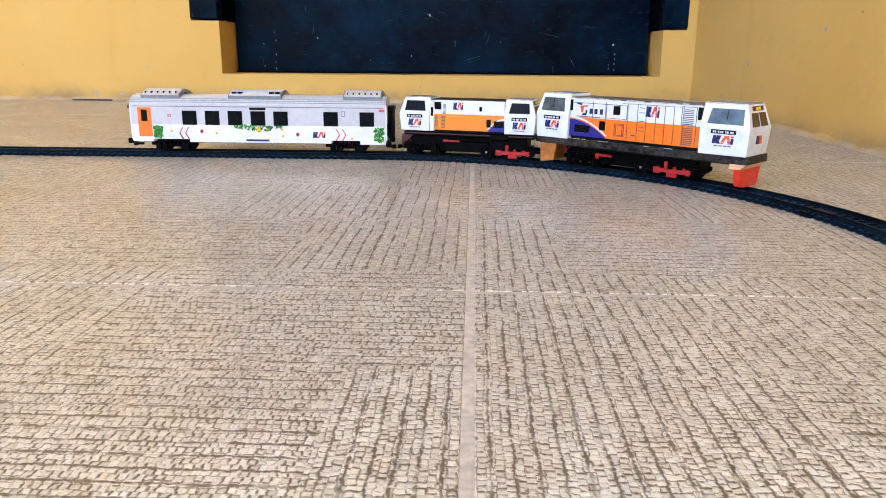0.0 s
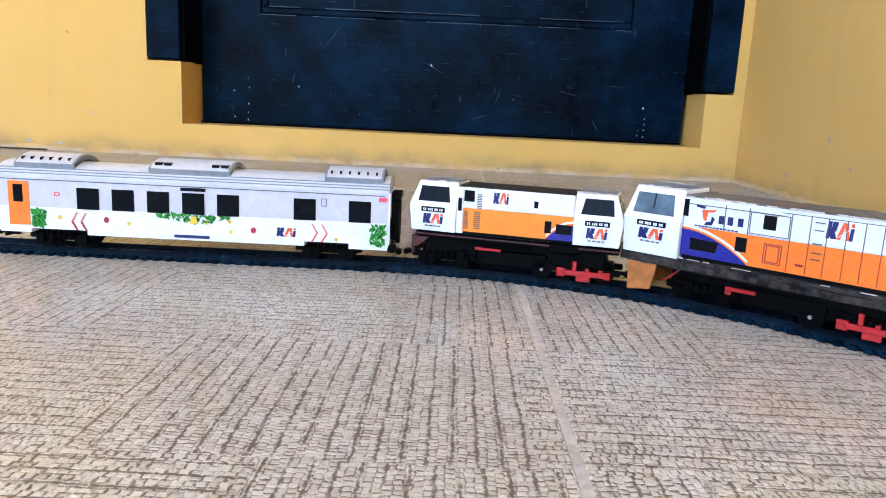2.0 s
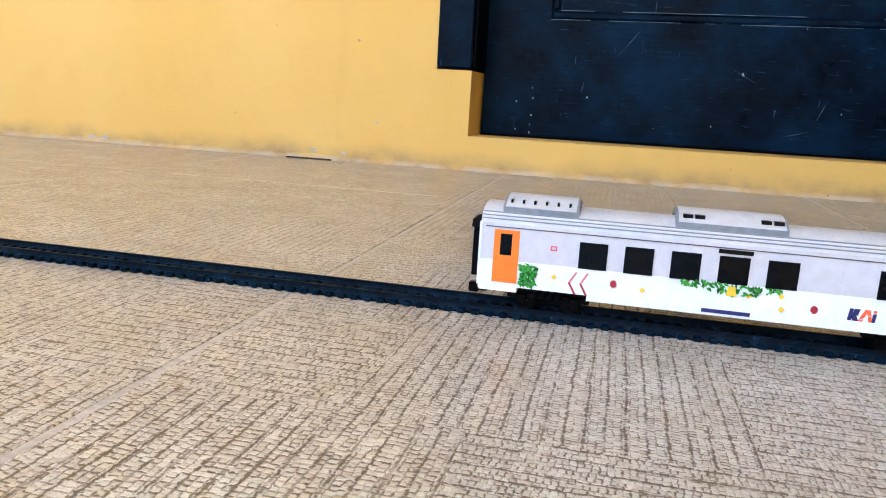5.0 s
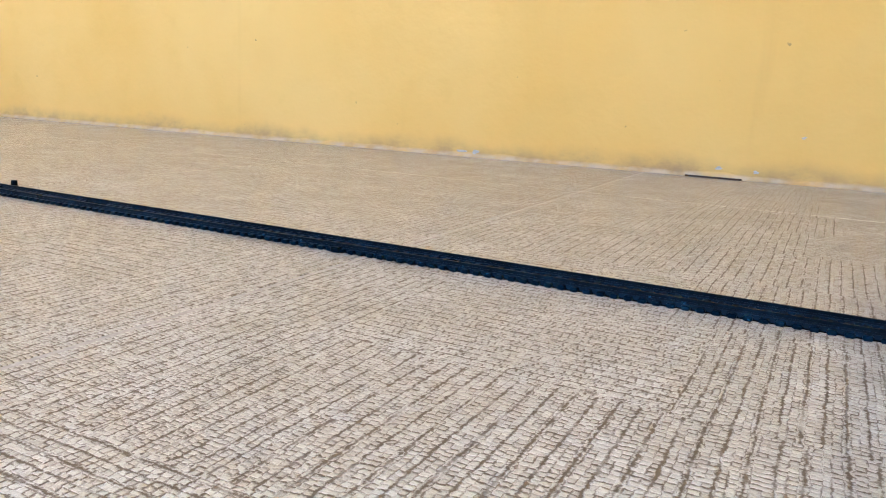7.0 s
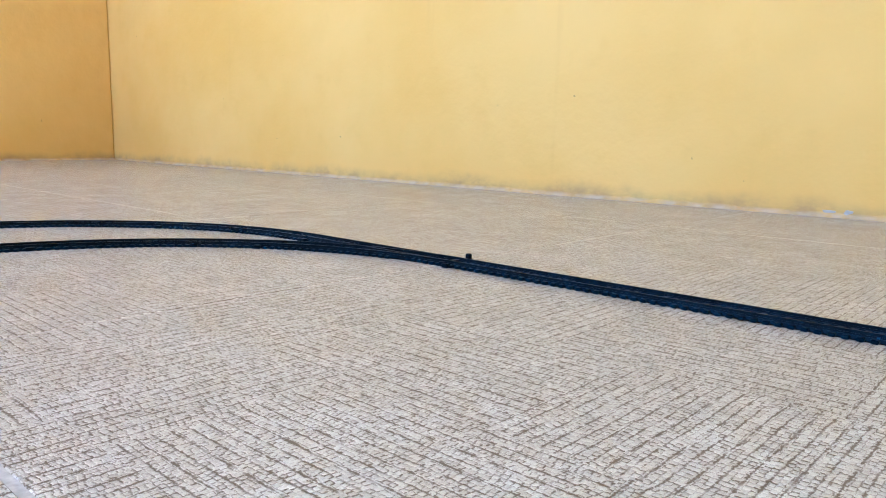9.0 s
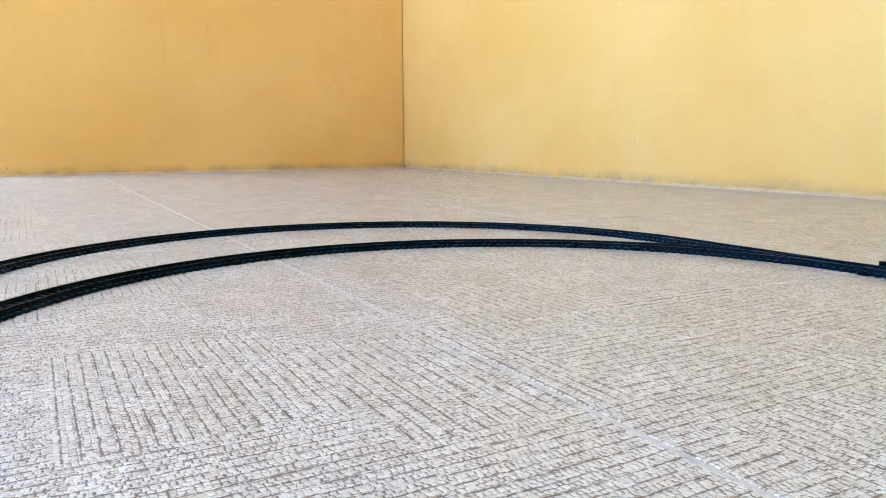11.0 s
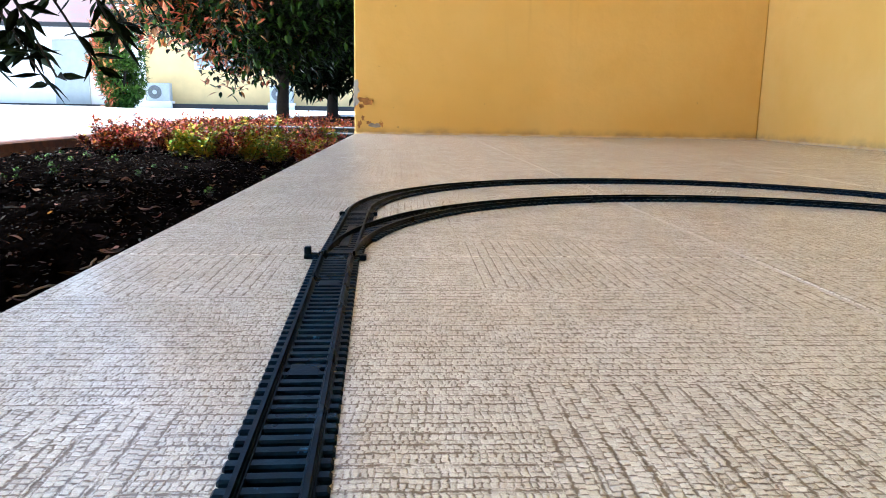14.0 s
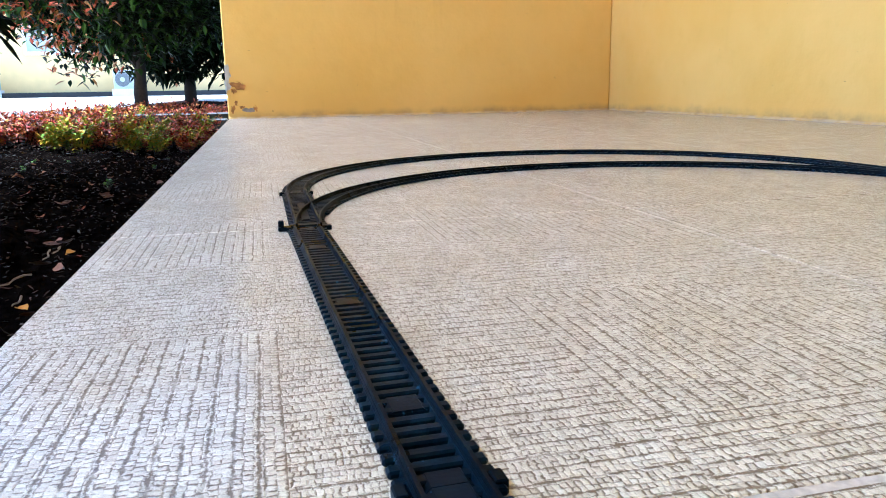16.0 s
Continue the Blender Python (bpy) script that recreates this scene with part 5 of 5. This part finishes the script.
# Leaf tones near black, with the trees' shade put into the colour.
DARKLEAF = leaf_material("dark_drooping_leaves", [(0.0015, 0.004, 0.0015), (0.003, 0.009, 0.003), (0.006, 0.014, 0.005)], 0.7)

bm = boxes(((-300, -300, -0.5), (300, 300, -0.085)))
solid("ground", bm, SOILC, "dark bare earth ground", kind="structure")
YK = -2.17
solid("pavement", boxes(((-120, -120, -0.3), (60, YK - 0.05, 0.0)), ((-120, YK - 0.05, -0.3), (-11.0, 120, -0.002))), PAVE, "bright pale concrete yard", kind="structure")
solid("kerb", boxes(((-11.0, YK - 0.05, -0.2), (XE - 0.001, YK, 0.003)), bev=0.004), KERB, "worn brown kerb between flower bed and yard", kind="structure")
solid("kerb_cross", boxes(((XW - 0.09, YS - 0.27, -0.2), (XW - 0.03, YS - 0.006, 0.0)), bev=0.004), BLACKKERB, "short black painted kerb across the flower bed", kind="structure")
solid("kerb_bed_end", boxes(((XW - 0.45, YK + 0.01, -0.2), (XW - 0.38, YS - 0.006, 0.012)), bev=0.004), BLACKKERB, "black painted kerb at the end of the bed", kind="structure")

# lumpy soil of the bed
def soil_z(x, y):
    """Height of the bed, banked up towards the kerb."""
    f = min(1.0, max(0.0, (YS - 0.12 - y) / 0.45))
    return -0.055 + 0.022 * f * f * (3 - 2 * f)


bm = bmesh.new()
nx, ny = 420, 64
xa, xb, ya, yb = -11.0, XE - 0.001, YK + 0.001, YS - 0.004
grid = []
for i in range(nx + 1):
    f = i / nx
    x = xb + (xa - xb) * f ** 1.8
    grid.append([bm.verts.new((x, ya + (yb - ya) * j / ny, soil_z(x, ya + (yb - ya) * j / ny) + 0.018 * noise.noise((x * 9, (ya + (yb - ya) * j / ny) * 9, 0)) + 0.012 * noise.noise((x * 48, (ya + (yb - ya) * j / ny) * 48, 4)) + 0.007 * noise.noise((x * 120, (ya + (yb - ya) * j / ny) * 120, 4)))) for j in range(ny + 1)])
for p, q in zip(grid, grid[1:]):
    for j in range(ny):
        bm.faces.new((p[j], q[j], q[j + 1], p[j + 1]))
bmesh.ops.recalc_face_normals(bm, faces=bm.faces)
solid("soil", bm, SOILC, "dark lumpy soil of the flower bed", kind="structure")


def leaf(verts, faces, base, way, up, length, width, bend=0.25, fold=0.2):
    """One pointed, folded and bent leaf, added to lists."""
    d = Vector(way).normalized()
    s = d.cross(Vector(up))
    s = s.normalized() if s.length > 1e-4 else Vector((1, 0, 0))
    n = s.cross(d)
    b = Vector(base)
    i = len(verts)
    mid, tip = b + d * length * 0.5 - n * bend * length * 0.12, b + d * length - n * bend * length * 0.5
    q = b + d * length * 0.28
    verts.extend([tuple(b), tuple(q + s * width * 0.42 + n * fold * width), tuple(mid + s * width * 0.5 + n * fold * width), tuple(tip), tuple(mid - s * width * 0.5 + n * fold * width), tuple(q - s * width * 0.42 + n * fold * width), tuple(mid)])
    faces.extend([(i, i + 1, i + 2, i + 6), (i, i + 6, i + 4, i + 5), (i + 6, i + 2, i + 3), (i + 6, i + 3, i + 4)])


def leaves_mesh(name, verts, faces, material):
    me = bpy.data.meshes.new(name)
    me.from_pydata(verts, [], faces)
    me.materials.append(material)
    return me


def limb(bm, pts, r0, r1, n=7):
    """A tapered branch along points."""
    rows = []
    for i, p in enumerate(pts):
        p = Vector(p)
        d = (Vector(pts[min(i + 1, len(pts) - 1)]) - Vector(pts[max(i - 1, 0)])).normalized()
        a = d.orthogonal().normalized()
        b = d.cross(a)
        r = r0 + (r1 - r0) * i / (len(pts) - 1)
        rows.append([bm.verts.new(p + (a * math.cos(2 * math.pi * k / n) + b * math.sin(2 * math.pi * k / n)) * r) for k in range(n)])
    for p, q in zip(rows, rows[1:]):
        for k in range(n):
            bm.faces.new((p[k], p[(k + 1) % n], q[(k + 1) % n], q[k]))
    bm.faces.new(rows[0][::-1])
    bm.faces.new(rows[-1])


def rvec(r):
    while True:
        v = Vector((r.uniform(-1, 1), r.uniform(-1, 1), r.uniform(-1, 1)))
        if 0.05 < v.length < 1:
            return v.normalized()


# dry leaves on the soil
r = random.Random(77)
vs, fs = [], []
def curled(verts, faces, c, turn, length, width, r):
    """A dry leaf: a lens-shaped blade, curled across and along, with a wavy rim."""
    d, w = Vector((math.cos(turn), math.sin(turn), r.uniform(-0.15, 0.3))), Vector((-math.sin(turn), math.cos(turn), r.uniform(-0.4, 0.4)))
    n = d.cross(w).normalized()
    curl, lift, ph = r.uniform(-0.3, 0.7), r.uniform(-0.25, 0.35), r.uniform(0, 6.28)
    rows = []
    for k in range(6):
        f = k / 5
        wide = width * 0.5 * math.sin(math.pi * (0.06 + 0.9 * f) ** 0.8) * r.uniform(0.8, 1.15)
        m = Vector(c) + d * length * (f - 0.5) + n * length * lift * (f - 0.5) ** 2 * 3
        row = []
        for g in (-1, 0, 1):
            verts.append(tuple(m + w * wide * g + n * (abs(g) * curl * wide + 0.12 * wide * math.sin(5 * f + ph + g))))
            row.append(len(verts) - 1)
        rows.append(row)
    for p, q in zip(rows, rows[1:]):
        faces.extend([(p[0], p[1], q[1], q[0]), (p[1], p[2], q[2], q[1])])


for i in range(700):
    x = xb - 0.2 + (-4.2 - xb) * r.random()
    y = r.uniform(ya + 0.02, yb - 0.01)
    l = r.uniform(0.007, 0.019)
    curled(vs, fs, (x, y, soil_z(x, y) + 0.010 + r.uniform(0, 0.010)), r.uniform(0, 6.28), l, l * r.uniform(0.3, 0.65), r)
ob = new("leaf_litter", leaves_mesh("leaf_litter", vs, fs, LITTER))
tagged(ob, "scattered dry brown and orange leaves on dark soil", "leaf litter", kind="stuff")
vs, fs = [], []
for i in range(13000):
    x = xb - 0.2 + (-3.4 - xb) * r.random()
    y = r.uniform(ya + 0.02, yb - 0.004)
    a = r.uniform(0, 6.28)
    leaf(vs, fs, (x, y, soil_z(x, y) + 0.007 + r.uniform(0, 0.014)), (math.cos(a), math.sin(a), r.uniform(-0.4, 0.5)), (r.uniform(-0.7, 0.7), r.uniform(-0.7, 0.7), 1), r.uniform(0.0025, 0.008), r.uniform(0.001, 0.003), r.uniform(-0.6, 0.8), r.uniform(-0.3, 0.4))
ob = new("bark_crumbs", leaves_mesh("bark_crumbs", vs, fs, CRUMB))
tagged(ob, "fine bark crumbs and broken stalks on dark soil", "mulch", kind="stuff")


def fallen_leaf(label, material, x, y, turn, length, width, seed):
    vs, fs = [], []
    curled(vs, fs, (0, 0, 0), radians(turn), length, width, random.Random(seed))
    ob = new("fallen_leaf", leaves_mesh("fallen_leaf", vs, fs, material))
    tagged(ob, label, "leaf", group="fallen leaves")
    ob.location = (x, y, soil_z(x, y) + 0.014)


def twig(x, y, turn, length, seed):
    q = random.Random(seed)
    bm = bmesh.new()
    c, sn = math.cos(radians(turn)), math.sin(radians(turn))
    limb(bm, [(c * length * (k / 5 - 0.5) - sn * q.uniform(-0.002, 0.002), sn * length * (k / 5 - 0.5) + c * q.uniform(-0.002, 0.002), q.uniform(-0.001, 0.002)) for k in range(6)], 0.0009, 0.0005, 6)
    ob = solid("twig", bm, STRAW, "thin dry straw-coloured twig on dark soil")
    tagged(ob, "thin dry straw-coloured twig on dark soil", "twig", group="twigs")
    ob.location = (x, y, soil_z(x, y) + 0.015)


fallen_leaf("pale pinkish curled leaf on soil by the porch edge", PINKLEAF, -1.299, -1.534, 5, 0.026, 0.008, 3)
fallen_leaf("yellow fallen leaf on dark soil", YELLOWLEAF, -1.372, -1.541, -20, 0.014, 0.006, 4)
fallen_leaf("orange dry curled leaf on dark soil", YELLOWLEAF, -1.490, -1.711, 30, 0.018, 0.01, 5)
fallen_leaf("orange dry curled leaf on dark soil", PINKLEAF, -1.453, -1.680, -60, 0.018, 0.009, 6)
fallen_leaf("pale brown curled leaf on dark soil", PINKLEAF, -1.409, -1.607, -50, 0.016, 0.007, 7)
fallen_leaf("pale brown curled leaf on dark soil", PINKLEAF, -1.431, -1.565, 0, 0.01, 0.007, 8)
fallen_leaf("orange dry curled leaf on dark soil", YELLOWLEAF, -1.624, -1.716, -40, 0.014, 0.006, 9)
fallen_leaf("pale brown curled leaf on dark soil", PINKLEAF, -1.697, -1.736, 10, 0.016, 0.008, 10)
fallen_leaf("orange dry curled leaf on dark soil", YELLOWLEAF, -1.183, -1.528, 40, 0.014, 0.008, 11)
twig(-1.350, -1.555, 10, 0.045, 1)
twig(-1.261, -1.557, -12, 0.05, 2)
twig(-1.199, -1.536, 5, 0.03, 3)
twig(-1.375, -1.552, 0, 0.03, 4)

def bedding_plant(name, label, material, seed, h, n, size):
    """A low plant: several stems with whorls of small leaves."""
    r = random.Random(seed)
    t = thing(name, label, "plant", group="bedding plants")
    bm = bmesh.new()
    vs, fs = [], []
    for k in range(7):
        a, lean = r.uniform(0, 6.28), r.uniform(0.1, 0.75)
        top = Vector((math.cos(a) * lean * h * 0.95, math.sin(a) * lean * h * 0.95, h * r.uniform(0.5, 1.05)))
        pts = [(0, 0, -0.01), tuple(top * 0.5 + Vector((r.uniform(-.01, .01), r.uniform(-.01, .01), 0))), tuple(top)]
        limb(bm, pts, 0.0018, 0.0007, 5)
        for j in range(n // 7):
            f = r.uniform(0.35, 1.0)
            d = rvec(r)
            d.z = abs(d.z) * 0.6 + 0.05
            leaf(vs, fs, top * f + rvec(r) * h * 0.14, d, (0, 0, 1), size * r.uniform(0.6, 1.2), size * r.uniform(0.38, 0.6), r.uniform(0, 0.7))
    part("stem", bm, BARK, t)["kind"] = "stuff"
    o = new("foliage", leaves_mesh("foliage", vs, fs, material))
    o.parent = t
    return t


kinds = [bedding_plant("bedding_plant", "low red-leaved bedding plant in dark soil", REDLEAF, 100 + i, 0.074 + 0.010 * i, 560, 0.0145) for i in range(4)]
kinds += [bedding_plant("bedding_plant", "low lime and yellow leaved bedding plant", LIMELEAF, 110 + i, 0.076, 400, 0.017) for i in range(2)]
r = random.Random(9)
spots = []
while len(spots) < 190:
    x = r.uniform(-4.7, -2.62)
    lo, hi = -2.12, -1.53
    y = r.uniform(lo, hi)
    if all((x - a) ** 2 + (y - b) ** 2 > 0.042 ** 2 for a, b in spots) and not XW - 0.5 < x < XW + 0.02:
        spots.append((x, y))
for i, (x, y) in enumerate(spots):
    lime = (-3.4 < x < -2.6 and -1.88 < y < -1.6 and r.random() < 0.5) or r.random() < 0.08
    src = kinds[4 + i % 2] if lime else kinds[i % 4]
    copy_thing(src, pose(x, y, soil_z(x, y) - 0.004, 0, 0, r.uniform(0, 360)) @ Matrix.Scale(r.uniform(0.6, 1.05), 4))
for i, s in enumerate(kinds):
    s.matrix_world = pose(-3.0 - 0.13 * i, -1.97 + 0.05 * (i % 2), soil_z(-3.0, -1.95) - 0.004, 0, 0, 40 * i)

weed = bedding_plant("weed", "small bright green weed seedling in soil", WEED, 130, 0.022, 21, 0.015)
weed["group"] = "weeds"
weed.matrix_world = pose(-2.05, -1.9, soil_z(-2.05, -1.9))
for i in range(22):
    x, y = r.uniform(-2.7, -1.75), r.uniform(-2.1, -1.56)
    copy_thing(weed, pose(x, y, soil_z(x, y), 0, 0, r.uniform(0, 360)) @ Matrix.Scale(r.uniform(0.3, 0.6), 4))


def tree(label, base, trunk_r, clear, centre, rad, n_green, n_young, size, seed, green=GREENLEAF):
    """A tapered trunk, limbs into the crown, and a ragged crown of single leaves in clumps."""
    r = random.Random(seed)
    t = thing("tree", label, "tree", group="yard trees")
    b, c = Vector(base), Vector(centre)
    bm = bmesh.new()
    limb(bm, [tuple(b), tuple(b + Vector((0.01, 0, clear * 0.5))), tuple(b + Vector((-0.01, 0.01, clear))), tuple(c)], trunk_r, trunk_r * 0.45, 10)
    part("trunk", bm, BARK, t, smooth=True)
    bm = bmesh.new()
    clumps = []
    for k in range(150):
        d = rvec(r)
        p = c + Vector((d.x * rad[0], d.y * rad[1], d.z * rad[2])) * r.uniform(0.45, 1.0) ** 0.6
        p.z = max(p.z, b.z + clear + 0.07 + 0.08 * r.random())
        clumps.append((p, d))
        if k < 16:
            s = b + Vector((0, 0, clear * r.uniform(0.8, 1.3)))
            limb(bm, [tuple(s), tuple((s + p) / 2 + Vector((0, 0, 0.06))), tuple(p)], trunk_r * 0.35, trunk_r * 0.06, 6)
    part("limb", bm, BARK, t)
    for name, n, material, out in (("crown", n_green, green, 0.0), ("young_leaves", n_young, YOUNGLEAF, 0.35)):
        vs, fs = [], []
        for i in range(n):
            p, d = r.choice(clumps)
            # Red leaves only south and on top: colour imitates a lit and shaded side.
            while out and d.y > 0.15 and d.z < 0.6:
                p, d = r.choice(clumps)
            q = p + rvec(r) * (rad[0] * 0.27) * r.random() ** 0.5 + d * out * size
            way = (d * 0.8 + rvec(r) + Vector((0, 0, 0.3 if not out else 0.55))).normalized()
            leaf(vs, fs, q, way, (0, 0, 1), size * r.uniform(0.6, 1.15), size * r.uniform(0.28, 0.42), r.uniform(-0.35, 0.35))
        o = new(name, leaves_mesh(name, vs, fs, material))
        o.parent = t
    return t


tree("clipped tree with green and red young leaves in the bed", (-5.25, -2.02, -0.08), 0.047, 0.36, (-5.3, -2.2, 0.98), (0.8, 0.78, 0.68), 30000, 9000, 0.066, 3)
tree("leafy tree behind the first one, coloured near black for shade", (-7.3, -1.92, -0.08), 0.06, 0.4, (-7.3, -1.9, 1.15), (0.95, 0.9, 0.98), 26000, 160, 0.11, 4, DARKLEAF)
tree("conical clipped shrub with orange tips beside a house", (-18.6, -7.9, -0.01), 0.08, 0.02, (-18.6, -7.9, 1.05), (0.55, 0.55, 1.15), 6500, 1500, 0.16, 6, SHRUBLEAF)


def drooping_tree():
    r = random.Random(15)
    t = thing("tree", "slender tree with dark narrow drooping leaves", "tree", group="yard trees")
    bm = bmesh.new()
    limb(bm, [(-1.65, -2.55, -0.01), (-1.66, -2.56, 0.7), (-1.72, -2.5, 1.5), (-1.8, -2.45, 2.2)], 0.035, 0.012, 9)
    part("trunk", bm, BARK, t, smooth=True)
    vs, fs = [], []
    bm = bmesh.new()
    ends = [(-2.06, -1.78, 0.2), (-2.12, -1.84, 0.15), (-2.0, -1.86, 0.13), (-2.2, -1.82, 0.24), (-2.02, -1.93, 0.2), (-2.15, -1.97, 0.18), (-1.98, -1.95, 0.15), (-2.25, -1.99, 0.28), (-2.1, -1.85, 0.28), (-2.3, -1.89, 0.33), (-2.02, -1.83, 0.26), (-2.05, -1.72, 0.25), (-2.0, -1.9, 0.22), (-2.1, -1.92, 0.12)]
    for e in ends:
        s = Vector((-1.7, -2.52, r.uniform(0.8, 1.25)))
        e = Vector(e)
        m = s.lerp(e, 0.6) + Vector((0, 0, 0.22))
        limb(bm, [tuple(s), tuple(m), tuple(e)], 0.008, 0.0016, 6)
        for i in range(24):
            f = 1 - r.random() ** 1.6 * 0.42
            p = m.lerp(e, (f - 0.58) / 0.42)
            way = Vector((r.uniform(-1, 1), r.uniform(-1, 1), r.uniform(-1.1, 0.1)))
            leaf(vs, fs, p, way, (r.uniform(-1, 1), r.uniform(-1, 1), 0.4), r.uniform(0.045, 0.075), r.uniform(0.011, 0.017), r.uniform(-0.3, 0.5), 0.15)
    for i in range(420):
        p = Vector((-1.72, -2.5, 1.55)) + Vector((r.gauss(0, 0.3), r.gauss(0, 0.3), r.gauss(0, 0.35)))
        leaf(vs, fs, p, (r.uniform(-1, 1), r.uniform(-1, 1), -0.8), (0, 0.3, 1), 0.075, 0.017, 0.3)
    part("limb", bm, BARK, t)
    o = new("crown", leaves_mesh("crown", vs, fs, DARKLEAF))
    o.parent = t


drooping_tree()


def outdoor_unit(y, x=-20.6, z=0.16):
    t = thing("air_conditioner_unit", "white outdoor air conditioner unit by a cream wall", "air conditioner", pose(x, y, z) @ Matrix.Scale(0.82, 4), group="outdoor units")
    part("case", boxes(((-0.14, -0.36, 0.03), (0.14, 0.36, 0.58)), bev=0.015), ACWHITE, t)
    bm = bmesh.new()
    cyl(bm, (0.146, -0.1, 0.3), 0.21, 0.02, 0, 24)
    g = part("fan_guard", bm, plain("fan_grey", (0.13, 0.14, 0.15), 0.6, 0.2, 30.0), t, "grey round fan guard")
    bm = bmesh.new()
    cyl(bm, (0.16, -0.1, 0.3), 0.07, 0.02, 0, 16)
    part("hub", bm, ACWHITE, g)
    part("base", boxes(((-0.18, -0.42, -0.195), (0.18, 0.42, 0.03)), bev=0.01), CHALK, t, "low white plinth")


def house_cream():
    t = thing("house", "cream-painted house with a white corner pillar across the yard", "house", pose(-21, 0, 0))
    part("wall", boxes(((-6, -8.1, -0.1), (0, 14, 3.4))), CREAM, t)
    part("corner_pillar", boxes(((-0.3, -8.75, -0.1), (0.12, -8.1, 3.4))), CHALK, t)
    part("plinth", boxes(((0.0, -8.0, -0.1), (0.5, 14, 0.12))), BLACKKERB, t, "dark drain edge along the wall")
    bm = bmesh.new()
    prism(bm, [(-9.2, 3.4), (14.5, 3.4), (12.0, 5.4), (-6.5, 5.4)], 0, -6.6, 0.8)
    part("roof", bm, ROOFT, t)
    for y in (-6.2, -2.0, 2.4):
        w = part("window", boxes(((0.0, y - 0.55, 1.1), (0.04, y + 0.55, 2.2))), GREYDOOR, t)
        part("frame", boxes(((0.0, y - 0.62, 1.02), (0.07, y + 0.62, 1.1)), ((0.0, y - 0.62, 2.2), (0.07, y + 0.62, 2.28)), ((0.0, y - 0.62, 1.1), (0.07, y - 0.55, 2.2)), ((0.0, y + 0.55, 1.1), (0.07, y + 0.62, 2.2))), CHALK, w)


def house_white():
    t = thing("house", "low white house with a red tiled roof across the yard", "house", pose(-26, 0, 0))
    part("wall", boxes(((-5, -26, -0.1), (0, -10.4, 2.6))), CHALK, t)
    part("door", boxes(((0.0, -12.7, 0), (0.06, -11.6, 2.1))), GREYDOOR, t, "pale grey door panel")
    part("plinth", boxes(((0.0, -26, -0.1), (0.4, -10.4, 0.06))), BLACKKERB, t)
    bm = bmesh.new()
    v = [bm.verts.new(p) for p in ((0.9, -27, 2.55), (0.9, -9.8, 2.55), (-6, -9.8, 2.55), (-6, -27, 2.55), (-2.6, -25, 4.3), (-2.6, -13.0, 4.3))]
    for f in ((0, 1, 5, 4), (1, 2, 5), (2, 3, 4, 5), (3, 0, 4), (3, 2, 1, 0)):
        bm.faces.new([v[i] for i in f])
    bmesh.ops.recalc_face_normals(bm, faces=bm.faces)
    part("roof", bm, ROOFT, t, "red tiled hip roof")
    part("fascia", boxes(((0.86, -27, 2.42), (0.95, -9.75, 2.56))), BLACKKERB, t)


house_cream()
house_white()
for y in (-7.65, -4.5, -0.5):
    outdoor_unit(y)

# ---------------------------------------------------------------- floor tiles, one by one
cache = {}
ex, ey = [XW] + GX + [XE], [YS] + GY + [0.0]
for x0, x1 in zip(ex, ex[1:]):
    for y0, y1 in zip(ey, ey[1:]):
        g = 0.0018
        w, d = x1 - x0 - 2 * g, y1 - y0 - 2 * g
        key = (round(w, 4), round(d, 4))
        if key not in cache:
            cache[key] = mesh("tile", boxes(((-w / 2, -d / 2, -0.009), (w / 2, d / 2, 0.0)), bev=0.0004), TILE)
        ob = new("tile", cache[key])
        ob.parent = floor
        ob.location = ((x0 + x1) / 2, (y0 + y1) / 2, 0.0)
